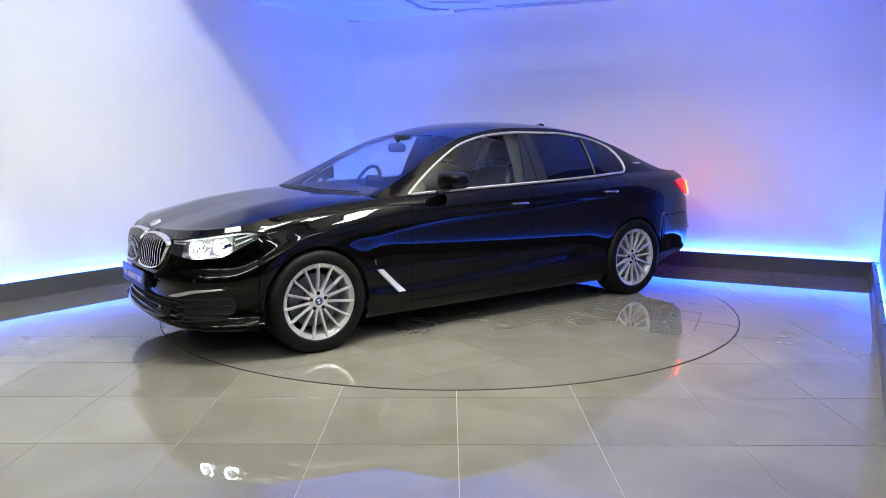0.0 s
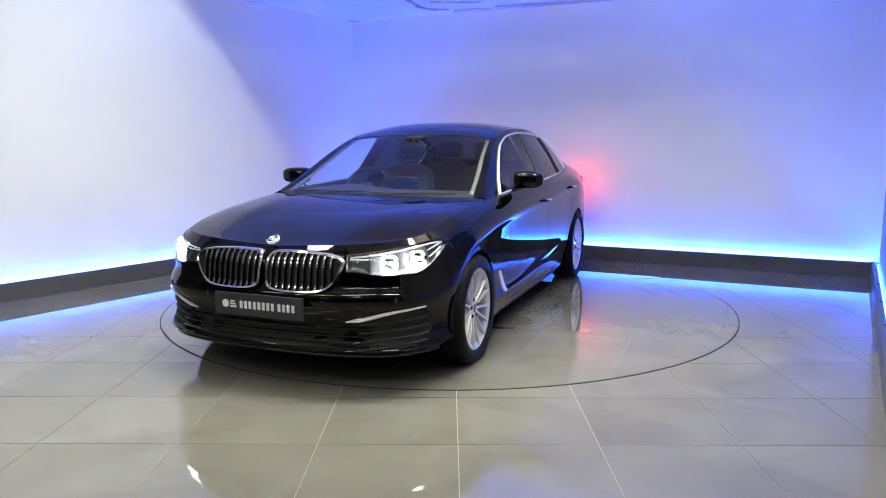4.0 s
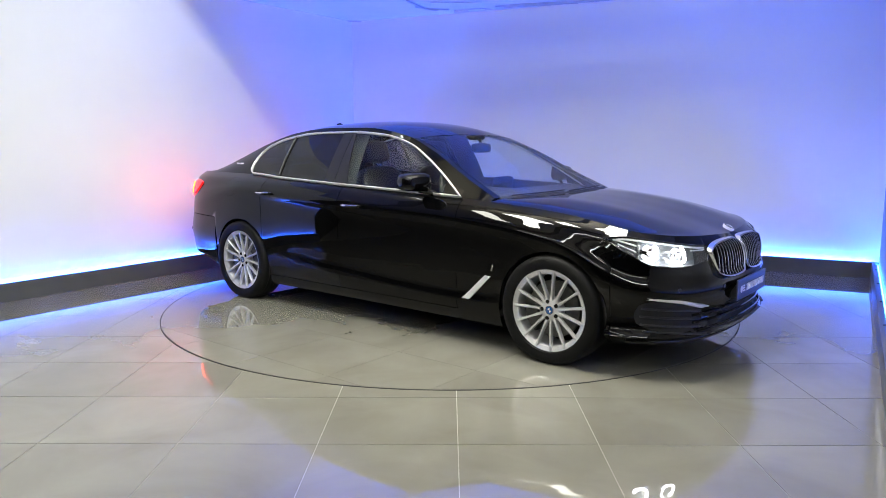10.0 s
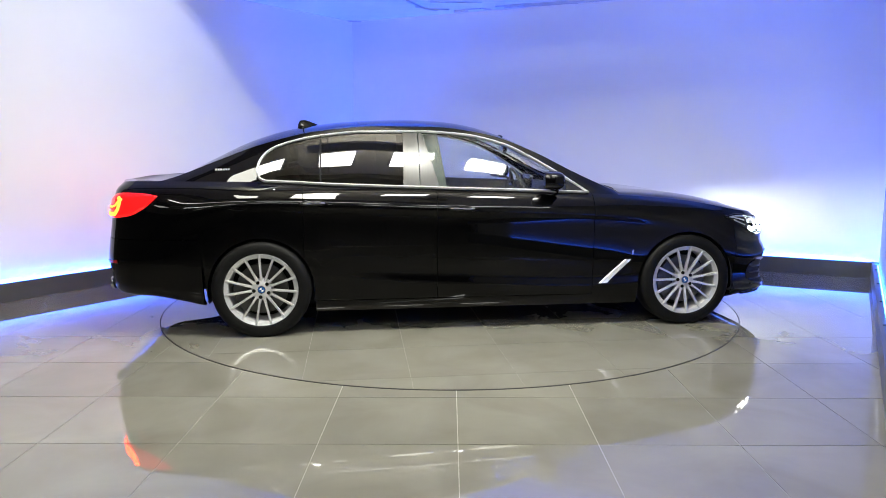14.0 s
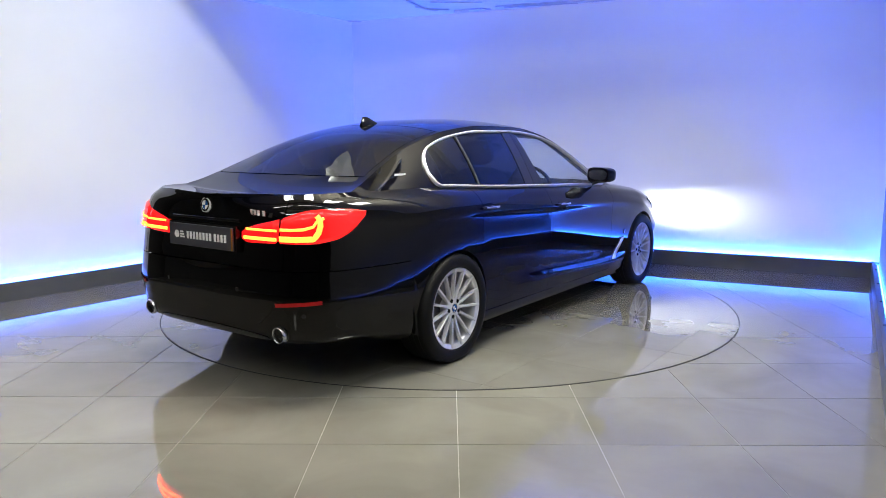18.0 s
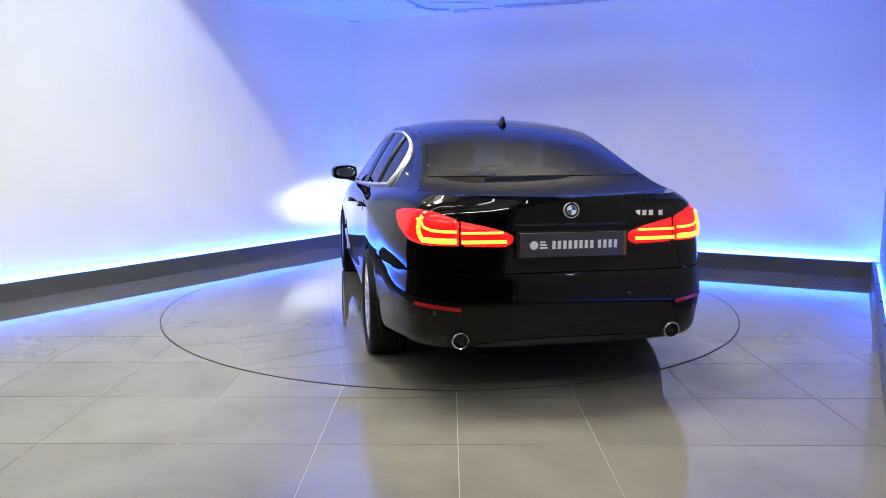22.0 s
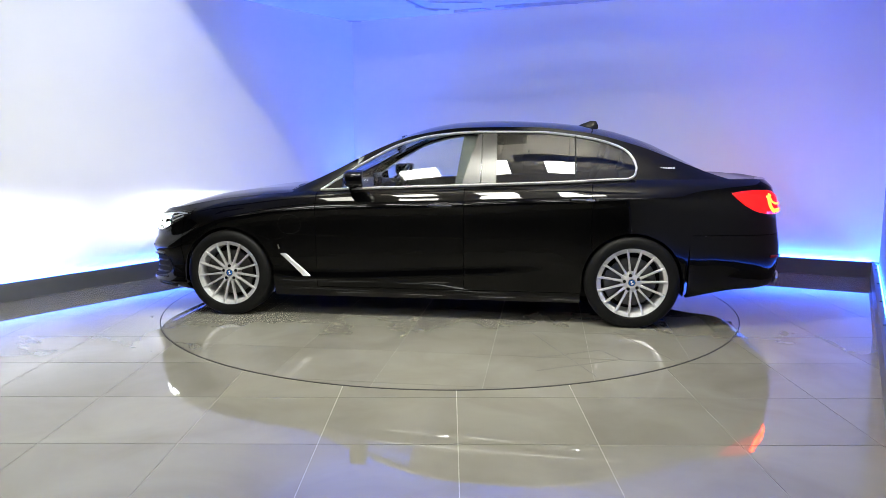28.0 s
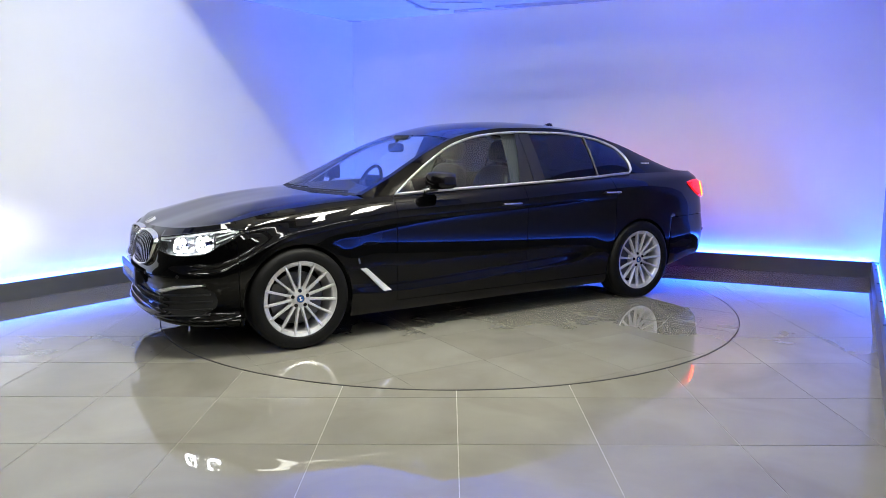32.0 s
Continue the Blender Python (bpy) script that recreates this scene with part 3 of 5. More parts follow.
def body_panel(name, s0, s1, z0, z1, parent=CAR, mat=PAINT, depth=0.02, label="", hole=None, out=0.0, step=0.045):
    """A painted panel of the lower body between two places along the outline and two heights (numbers or functions of s)."""
    a, b = sorted((s0, s1))
    cols = s_list(a + GAP_W, b - GAP_W, step)
    f0 = z0 if callable(z0) else (lambda s: z0)
    f1 = z1 if callable(z1) else (lambda s: z1)
    bm = bmesh.new()
    rows = []
    for s in cols:
        x = float(np.interp(abs(s), PS, PX))
        lo, hi = max(f0(s), arch_z(x), low_z(s)), min(f1(s), top_z(s))
        rows.append([skin(s, z, out) for z in z_rows(lo, hi, s)])
    if hole:
        vs = [[bm.verts.new(p) for p in r] for r in rows]
        for i in range(len(vs) - 1):
            for j in range(len(vs[0]) - 1):
                if not hole((cols[i] + cols[i + 1]) / 2, (rows[i][j].z + rows[i + 1][j + 1].z) / 2):
                    bm.faces.new((vs[i][j], vs[i + 1][j], vs[i + 1][j + 1], vs[i][j + 1]))
        bmesh.ops.delete(bm, geom=[v for v in bm.verts if not v.link_faces], context="VERTS")
    else:
        grid(bm, rows)
    weld(bm)
    bmesh.ops.dissolve_degenerate(bm, edges=bm.edges, dist=0.0003)
    flange(bm, depth)
    return part(name, bm, mat, parent, label, sharp=28)


def tops(s):
    return top_z(s)


S_FEND, S_BUMP = s_at(0.80), s_at(1.865)
S_B, S_C, S_RB = s_at(-0.30), s_at(-1.20), s_at(-1.868)
S_LID = s_at_y(0.60, False)
DOOR_Z = 0.235
BUMP_TOP = 0.662


def lamp_hole(s, z):
    """Inside of the headlamp opening on the nose."""
    s = abs(s)
    return HEAD_IN - 0.010 < s < HEAD_OUT + 0.008 and HEAD_LO(s) - 0.013 < z < HEAD_HI(s) + 0.011


HEAD_IN, HEAD_OUT = s_at_y(0.475), s_at(1.80)


def HEAD_LO(s):
    t = (s - HEAD_IN) / (HEAD_OUT - HEAD_IN)
    return pchip([-0.3, 0, 0.3, 0.55, 0.8, 1, 1.3], [0.640, 0.640, 0.620, 0.626, 0.695, 0.757, 0.757], t)


def HEAD_HI(s):
    t = (s - HEAD_IN) / (HEAD_OUT - HEAD_IN)
    return pchip([-0.3, 0, 0.3, 0.62, 0.85, 1, 1.3], [0.722, 0.722, 0.742, 0.766, 0.778, 0.770, 0.770], t)


for sg in (1, -1):
    body_panel("front_fender", sg * S_FEND, sg * S_BUMP, 0.0, tops, hole=lamp_hole)
    body_panel("front_door", sg * S_FEND, sg * S_B, DOOR_Z, tops)
    body_panel("rear_door", sg * S_B, sg * S_C, DOOR_Z, tops)
    body_panel("quarter_panel", sg * S_C, sg * S_LID, lambda s: DOOR_Z if abs(s) < S_RB else BUMP_TOP, tops)
    body_panel("sill", sg * s_at(1.132), sg * s_at(-1.132), 0.0, DOOR_Z - 0.005)
body_panel("front_bumper", -S_BUMP, S_BUMP, 0.0, tops, step=0.012, hole=lamp_hole)


def tail_strip(name, s0, z0, z1, mat=PAINT, out=0.0):
    """A panel across the tail, from one side to the other."""
    bm = bmesh.new()
    cols = [q for q in np.linspace(s0 + GAP_W, S_END, 60)]
    rows = [[skin(s, z, out) for z in z_rows(max(z0, low_z(s)), min(z1, top_z(s)), s)] for s in cols]
    rows += [[skin(-s, z, out) for z in z_rows(max(z0, low_z(s)), min(z1, top_z(s)), s)] for s in cols[::-1][1:]]
    grid(bm, rows)
    flange(bm, 0.02)
    return part(name, bm, mat, CAR, sharp=28)


tail_strip("rear_bumper", S_RB, 0.0, BUMP_TOP - 0.005)
tail_strip("boot_lid_face", S_LID, BUMP_TOP, 2.0)


# upper surfaces
def coons(c0, c1, d0, d1, nu, nv, bulge=None):
    """Patch between four edges: c0, c1 across (u), d0, d1 along (v)."""
    def along(pts, n):
        pts = [Vector(p) for p in pts]
        l = np.concatenate([[0], np.cumsum([(b - a).length for a, b in zip(pts, pts[1:])])])
        return [Vector([float(np.interp(q, l, [p[k] for p in pts])) for k in range(3)]) for q in np.linspace(0, l[-1], n)]
    C0, C1, D0, D1 = along(c0, nu), along(c1, nu), along(d0, nv), along(d1, nv)
    rows = []
    for i in range(nu):
        u = i / (nu - 1)
        r = []
        for j in range(nv):
            v = j / (nv - 1)
            p = (C0[i] * (1 - v) + C1[i] * v + D0[j] * (1 - u) + D1[j] * u
                 - (C0[0] * (1 - u) * (1 - v) + C0[-1] * u * (1 - v) + C1[0] * (1 - u) * v + C1[-1] * u * v))
            if bulge:
                p = p + Vector((0, 0, bulge(u, v)))
            r.append(p)
        rows.append(r)
    return rows


def relaxed(rows, n):
    """Ease the kinks out of a patch, its edges held."""
    p = np.array([[tuple(q) for q in r] for r in rows])
    for _ in range(n):
        p[1:-1, 1:-1] += 0.25 * (p[:-2, 1:-1] + p[2:, 1:-1] - 2 * p[1:-1, 1:-1])
    return [[Vector(q) for q in r] for r in p]


def rim(s0, s1, n=40, dz=0.0):
    return [skin(s, top_z(s)) + Vector((0, 0, dz)) for s in np.linspace(s0, s1, n)]


# greenhouse curves
RAIL_X = [1.0, 0.72, 0.4, 0.1, -0.3, -0.7, -1.1, -1.5, -1.8, -2.06, -2.15]
RAIL_Y = [0.775, 0.722, 0.655, 0.612, 0.592, 0.586, 0.584, 0.592, 0.628, 0.685, 0.708]
RAIL_Z = [0.948, 1.078, 1.240, 1.350, 1.406, 1.410, 1.376, 1.282, 1.170, 1.068, 1.041]
MID_X = [1.09, 0.85, 0.6, 0.4, 0.2, 0.0, -0.2, -0.5, -0.9, -1.3, -1.6, -1.9, -2.08]
MID_Z = [0.952, 1.052, 1.178, 1.278, 1.366, 1.426, 1.456, 1.469, 1.454, 1.400, 1.314, 1.168, 1.068]


def rail(x, sg=1):
    return Vector((x, sg * pchip(RAIL_X, RAIL_Y, x), pchip(RAIL_X, RAIL_Z, x)))


def belt(x, sg=1):
    s = s_at(x)
    for _ in range(3):
        p = skin(s, top_z(s))
        s += p.x - x
    return skin(sg * s, top_z(s))


def roof_row(x, n=25, v0=-1.0, v1=1.0, out=0.0):
    """Across the top at station x (measured at the rail); the middle bows forward at the front screen and back at the rear."""
    e = rail(x)
    bow = pchip([-2.06, -1.3, -0.5, 0.2, 1.0], [-0.06, -0.03, 0.0, 0.03, 0.10], x)
    zc = pchip(MID_X, MID_Z, x + bow)
    r = []
    for v in np.linspace(v0, v1, n):
        a = abs(v)
        k = 1 - a ** 2.4
        r.append(Vector((x + bow * k, e.y * v, e.z + (zc - e.z) * k + out)))
    return r


def roof_panel(name, x0, x1, v0, v1, mat, n=20, out=0.0, depth=0.015, label=""):
    bm = bmesh.new()
    grid(bm, [roof_row(x, 25, v0, v1, out) for x in np.linspace(x0, x1, n)])
    flange(bm, depth)
    return part(name, bm, mat, CAR, label, sharp=40)


WS_TOP, RW_TOP = 0.20, -1.20
roof_panel("roof", RW_TOP + 0.004, WS_TOP - 0.004, -1.0, 1.0, PAINT, 26)
roof_panel("windscreen", WS_TOP + 0.004, 0.985, -0.93, 0.93, GLASS, 24, 0.0, 0.006, "clear windscreen glass")
roof_panel("rear_window", -1.945, RW_TOP - 0.004, -0.945, 0.945, PRIVACY, 24, 0.0, 0.006, "dark tinted rear window glass")
for sg in (1, -1):
    a, b = (0.935, 1.0) if sg > 0 else (-1.0, -0.935)
    roof_panel("front_pillar", WS_TOP, 1.0, a, b, PAINT, 24)
    a, b = (0.95, 1.0) if sg > 0 else (-1.0, -0.95)
    roof_panel("rear_pillar", -1.952, RW_TOP, a, b, PAINT, 24)

# side glass outline
DLO_X = [-1.512, -1.505, -1.485, -1.45, -1.38, -1.13, -0.8, -0.4, -0.09, 0.19, 0.38, 0.58, 0.70, 0.775]
DLO_Z = [1.112, 1.146, 1.186, 1.226, 1.267, 1.332, 1.366, 1.369, 1.348, 1.284, 1.193, 1.075, 0.995, 0.944]


def dlo_top(x):
    return min(pchip(DLO_X, DLO_Z, x), rail(x).z - 0.012)


def dlo_low(x):
    b = belt(x).z + 0.004
    return pchip([-1.512, -1.502, -1.485, -1.455], [1.111, 1.075, 1.054, belt(-1.455).z + 0.005], x) if x < -1.455 else b


def side_point(x, z, sg, out=0.0):
    """Point on the side of the greenhouse between the belt and the rail."""
    b, r = belt(x), rail(x)
    w = (z - b.z) / max(r.z - b.z, 0.01)
    y = b.y + (r.y - b.y) * w + 0.016 * math.sin(math.pi * min(max(w, 0), 1)) * min(1, (r.z - b.z) / 0.3)
    return Vector((x, sg * (y + out), z + out * 0.4))


def side_grid(name, xs, lo, hi, sg, mat, n=8, out=0.0, depth=0.012, label=""):
    bm = bmesh.new()
    grid(bm, [[side_point(x, lo(x) + (hi(x) - lo(x)) * k / n, sg, out) for k in range(n + 1)] for x in xs])
    flange(bm, depth)
    return part(name, bm, mat, CAR, label, sharp=40)


GX = list(np.linspace(-1.512, -1.38, 14)) + list(np.linspace(-1.33, 0.775, 50))


def glass_range(a, b):
    return [a] + [x for x in GX if a + 0.004 < x < b - 0.004] + [b]


for sg in (1, -1):
    side_grid("front_door_glass", glass_range(-0.445, 0.775), dlo_low, dlo_top, sg, GLASS, 8, 0.0, 0.004, "clear door glass")
    side_grid("rear_door_glass", glass_range(-1.085, -0.445), dlo_low, dlo_top, sg, PRIVACY, 8, 0.0, 0.004, "dark privacy door glass")
    side_grid("quarter_glass", glass_range(-1.512, -1.085), dlo_low, dlo_top, sg, PRIVACY, 8, 0.0, 0.004, "small dark quarter glass")
    side_grid("roof_side_frame", glass_range(-1.512, 0.775), lambda x: dlo_top(x), lambda x: rail(x).z, sg, PAINT, 4)
    side_grid("belt_frame", glass_range(-1.512, -1.38), lambda x: belt(x).z, lambda x: dlo_low(x), sg, PAINT, 4)
    side_grid("rear_pillar_side", list(np.linspace(-2.15, -1.512, 24)), lambda x: belt(x).z, lambda x: max(rail(x).z, belt(x).z + 0.001), sg, PAINT, 8)
    side_grid("front_pillar_foot", list(np.linspace(0.775, 1.0, 10)), lambda x: belt(x).z, lambda x: max(rail(x).z, belt(x).z + 0.002), sg, PAINT, 4)
    # bright surround
    ring_ = [side_point(x, dlo_top(x) + 0.002, sg, 0.003) for x in GX[::1]]
    ring_ += [side_point(x, dlo_low(x) - 0.002, sg, 0.008) for x in GX[::-1][1:-1]]
    bm = bmesh.new()
    tube(bm, ring_, 0.0145, 8, True, 0.5)
    part("window_trim", bm, SATIN_CHROME, CAR, "bright metal window surround")
    # central pillar covers
    for nm, lo0, lo1, hi0, hi1 in (("rear_door_pillar", -0.525, -0.415, -0.515, -0.415), ("front_door_pillar", -0.408, -0.275, -0.408, -0.385)):
        bm = bmesh.new()
        rows = []
        for k in range(5):
            u = k / 4
            r = []
            for j in range(9):
                v = j / 8
                x = (lo0 + (lo1 - lo0) * u) * (1 - v) + (hi0 + (hi1 - hi0) * u) * v
                z = dlo_low(x) + 0.003 + (dlo_top(x) - 0.006 - dlo_low(x)) * v
                r.append(side_point(x, z, sg, 0.004))
            rows.append(r)
        grid(bm, rows)
        flange(bm, 0.01)
        part(nm, bm, SATIN_BLACK, CAR, "satin black pillar cover")
    bm = bmesh.new()
    tube(bm, [side_point(-1.085, dlo_low(-1.085) + (dlo_top(-1.085) - dlo_low(-1.085)) * k / 6, sg, 0.002) for k in range(7)], 0.012, 6, False, 0.5)
    part("glass_divider", bm, SATIN_BLACK, CAR)

# bonnet and boot lid
S_HC = s_at(2.02)
hood_side = rim(s_at(0.90), S_HC, 30)
hood_nose = rim(S_HC, 0, 30) + [Vector((p.x, -p.y, p.z)) for p in rim(S_HC, 0, 30)[::-1][1:]]
hood_back = [hood_side[0]] + [roof_row(1.0, 21, 0.96, -0.96)[k] + Vector((0.012, 0, -0.004)) for k in range(21)] + [Vector((hood_side[0].x, -hood_side[0].y, hood_side[0].z))]


def hood_bulge(u, v):
    a = abs(2 * u - 1)
    return 0.022 * math.sin(math.pi * v ** 0.8) * (1 - a ** 3) + 0.010 * math.exp(-((a - 0.52) / 0.10) ** 2) * math.sin(math.pi * min(1, v)) ** 0.7


bm = bmesh.new()
grid(bm, relaxed(coons(hood_back, hood_nose, hood_side, [Vector((p.x, -p.y, p.z)) for p in hood_side], 61, 41, hood_bulge), 12))
flange(bm, 0.02)
part("bonnet", bm, PAINT, CAR, "glossy black bonnet", sharp=50)

boot_front = roof_row(-1.953, 21, 1.0, -1.0)
boot_side = [rail(x) for x in np.linspace(-1.953, -2.14, 10)] + rim(s_at(-2.17), s_at_y(0.56, False), 20)
boot_tail = rim(s_at_y(0.56, False), S_END, 20)
boot_tail = boot_tail + [Vector((p.x, -p.y, p.z)) for p in boot_tail[::-1][1:]]
bm = bmesh.new()
grid(bm, coons(boot_front, boot_tail, boot_side, [Vector((p.x, -p.y, p.z)) for p in boot_side], 41, 21, lambda u, v: -0.024 * math.sin(math.pi * u) ** 0.6 * math.sin(math.pi * v ** 0.8) + 0.012 * math.exp(-((v - 1) / 0.12) ** 2) * (1 - abs(2 * u - 1) ** 4)))
flange(bm, 0.02)
part("boot_lid", bm, PAINT, CAR, "glossy black boot lid", sharp=50)

# underside and wheel housings
bm = bmesh.new()
slab(bm, [Vector((1.86, 0.60)), Vector((1.1, 0.60)), Vector((1.1, 0.84)), Vector((-1.1, 0.84)), Vector((-1.1, 0.60)), Vector((-1.80, 0.60)),
          Vector((-1.80, -0.60)), Vector((-1.1, -0.60)), Vector((-1.1, -0.84)), Vector((1.1, -0.84)), Vector((1.1, -0.60)), Vector((1.86, -0.60))], 0.15, 0.30)
box(bm, -2.30, -0.66, 0.285, -1.80, 0.66, 0.34)
box(bm, 1.86, -0.70, 0.20, 2.12, 0.70, 0.30)
part("underbody", bm, DARK, CAR, smooth=False)
for c in (HUB_X, -HUB_X):
    for sg in (1, -1):
        bm = bmesh.new()
        prof = [[Vector((c + R_ARCH * 1.01 * math.cos(math.pi * k / 24 * 1.16 - 0.25), sg * y, HUB_Z + R_ARCH * 1.01 * math.sin(math.pi * k / 24 * 1.16 - 0.25))) for y in (0.905, 0.60)] for k in range(25)]
        grid(bm, prof)
        part("wheel_housing", bm, DARK, CAR)
        bm = bmesh.new()
        slab(bm, [Vector((c - 0.36, sg * 0.60)), Vector((c + 0.36, sg * 0.60)), Vector((c + 0.36, sg * 0.585)), Vector((c - 0.36, sg * 0.585))], 0.2, 0.7)
        part("wheel_housing_back", bm, DARK, CAR, smooth=False)


# wheels
def make_wheel():
    w = part("wheel", lathe(bmesh.new(), [(0.2405, -0.012), (0.240, -0.004), (0.236, -0.002), (0.222, -0.011), (0.214, -0.013), (0.209, -0.020), (0.207, -0.05), (0.205, -0.20)], 64), ALLOY, CAR, "silver fifteen-spoke alloy wheel")
    bm = bmesh.new()
    lathe(bm, [(0.238, -0.006), (0.246, 0.006), (0.268, 0.013), (0.292, 0.011), (0.309, 0.002), (0.318, -0.014), (0.322, -0.035), (0.3225, -0.10), (0.322, -0.18), (0.316, -0.20), (0.30, -0.215), (0.26, -0.22), (0.232, -0.20)], 72)
    tyre = part("tyre", bm, RUBBER, w, "black rubber tyre")
    bm = bmesh.new()
    for y in (-0.05, -0.085, -0.125, -0.16):
        lathe(bm, [(0.3228, y), (0.3232, y - 0.003), (0.3228, y - 0.006)], 48)
    part("tread_groove", bm, DARK, w)
    sp = bmesh.new()
    # one spoke along +x, with a raised ridge
    st = [(0.045, 0.0105, -0.028, 0.022), (0.08, 0.0080, -0.021, 0.026), (0.13, 0.0066, -0.013, 0.026), (0.18, 0.0070, -0.007, 0.024), (0.215, 0.0080, -0.004, 0.020), (0.231, 0.0092, -0.003, 0.014), (0.236, 0.0088, -0.006, 0.010)]
    rows = []
    for r, h, y, d in st:
        rows.append([Vector((r, y - d, -h * 1.05)), Vector((r, y - 0.004, -h)), Vector((r, y, -h * 0.72)), Vector((r, y, h * 0.72)), Vector((r, y - 0.004, h)), Vector((r, y - d, h * 1.05))])
    grid(sp, rows, close_v=True)
    sp_me = None
    for k in range(15):
        if sp_me is None:
            ob = part("spoke", sp, ALLOY, w)
            sp_me = ob.data
        else:
            ob = new("spoke", sp_me)
            ob.parent = w
        ob.matrix_basis = pose(0, 0, 0, 0, k * 24 + 6, 0)
    bm = bmesh.new()
    lathe(bm, [(0.0, -0.024), (0.03, -0.024), (0.034, -0.022), (0.055, -0.026), (0.068, -0.034), (0.072, -0.05), (0.072, -0.09)], 40)
    part("hub", bm, ALLOY, w)
    bm = bmesh.new()
    lathe(bm, [(0.0, -0.019), (0.018, -0.0195), (0.022, -0.021), (0.022, -0.027)], 32)
    part("hub_cap", bm, BLUE_BADGE, w, "round blue and silver centre cap")
    for q in (0, 2):
        bm = bmesh.new()
        a0_ = q * math.pi / 2 + 0.5
        vs = [bm.verts.new((0.013 * math.cos(a), -0.0186, 0.013 * math.sin(a))) for a in np.linspace(a0_, a0_ + math.pi / 2, 7)]
        bm.faces.new([bm.verts.new((0, -0.0186, 0))] + vs)
        part("cap_quarter", bm, WHITE_BADGE, w, smooth=False)
    bm = bmesh.new()
    lathe(bm, [(0.0215, -0.026), (0.0225, -0.018), (0.0255, -0.018), (0.027, -0.026)], 32)
    part("cap_ring", bm, CHROME, w)
    bolt_me = None
    for k in range(5):
        a = 2 * math.pi * k / 5 + 0.3
        if bolt_me is None:
            bm = bmesh.new()
            lathe(bm, [(0.0, -0.0265), (0.0095, -0.0265), (0.0115, -0.025), (0.0125, -0.0285), (0.0125, -0.04)], 12)
            ob = part("bolt_hole", bm, GLOSS_BLACK, w)
            bolt_me = ob.data
        else:
            ob = new("bolt_hole", bolt_me)
            ob.parent = w
        ob.matrix_basis = pose(0.05 * math.cos(a), 0.004, 0.05 * math.sin(a))
    bm = bmesh.new()
    lathe(bm, [(0.06, -0.075), (0.165, -0.075), (0.167, -0.08), (0.167, -0.10), (0.06, -0.10)], 48)
    part("brake_disc", bm, STEEL, w, "grey steel brake disc")
    bm = bmesh.new()
    rows = []
    for k in range(9):
        a = radians(-35 + 70 * k / 8)
        rows.append([Vector((r * math.cos(a), y, r * math.sin(a))) for r, y in ((0.10, -0.06), (0.185, -0.055), (0.19, -0.11), (0.10, -0.12))])
    grid(bm, rows, close_v=True)
    part("brake_caliper", bm, STEEL, w)
    bm = bmesh.new()
    lathe(bm, [(0.0, -0.17), (0.206, -0.17)], 40)
    part("wheel_back", bm, DARK, w)
    return w


proto_w = make_wheel()
WHEEL_Y = 0.924
places = [(HUB_X, WHEEL_Y, 0), (HUB_X, -WHEEL_Y, 180), (-HUB_X, WHEEL_Y + 0.004, 0), (-HUB_X, -WHEEL_Y - 0.004, 180)]
for k, (x, y, rz) in enumerate(places):
    m = pose(x, y, HUB_Z + 0.003, 0, [0, 17, 9, 26][k], rz) @ Matrix.Diagonal((1.012, 1.0, 1.012, 1.0))
    if k == 0:
        proto_w.matrix_basis = m
    else:
        copy_thing(proto_w, m)
# ---------------------------------------------------------------- car: lamps, grille and trim


def skin_patch(t_list, lo, hi, s0, s1, n, sg, out, edge_out=None):
    """Grid on the lower body between two curves lo(t), hi(t); the rim may lie at another depth."""
    rows = []
    nt = len(t_list)
    for i, t in enumerate(t_list):
        s = s0 + (s1 - s0) * t
        a, b = lo(t), hi(t)
        r = []
        for k in range(n + 1):
            o = out
            if edge_out is not None and (i in (0, nt - 1) or k in (0, n)):
                o = edge_out
            r.append(skin(sg * s, a + (b - a) * k / n, o))
        rows.append(r)
    return rows


def ring_points(lo, hi, s0, s1, sg, out, n=24, inset=0.0):
    ts = np.linspace(0, 1, n)
    low = [skin(sg * (s0 + (s1 - s0) * t), lo(t) + inset, out) for t in ts]
    top = [skin(sg * (s0 + (s1 - s0) * t), hi(t) - inset, out) for t in ts[::-1]]
    return low + top


def h_lo(t):
    return HEAD_LO(HEAD_IN + (HEAD_OUT - HEAD_IN) * t)


def h_hi(t):
    return HEAD_HI(HEAD_IN + (HEAD_OUT - HEAD_IN) * t)


LAMP_GREY = plain("lamp_reflector", (0.42, 0.425, 0.44), 0.22, 0.6)
LAMP_DARK = plain("lamp_end_trim", (0.05, 0.051, 0.055), 0.2, 0.5)
TS = list(np.linspace(0, 1, 30))


def u_ring(bm, s, z, w, h, sg, out, r):
    """An open-topped ring of light, seen from ahead."""
    pts = []
    for k in range(21):
        a = radians(115 + 310 * k / 20)
        c, d = math.cos(a), math.sin(a)
        q = (abs(c) ** 4 + abs(d) ** 4) ** -0.25
        pts.append(skin(sg * (s + w * c * q), z + h * d * q, out))
    tube(bm, pts, r, 6)


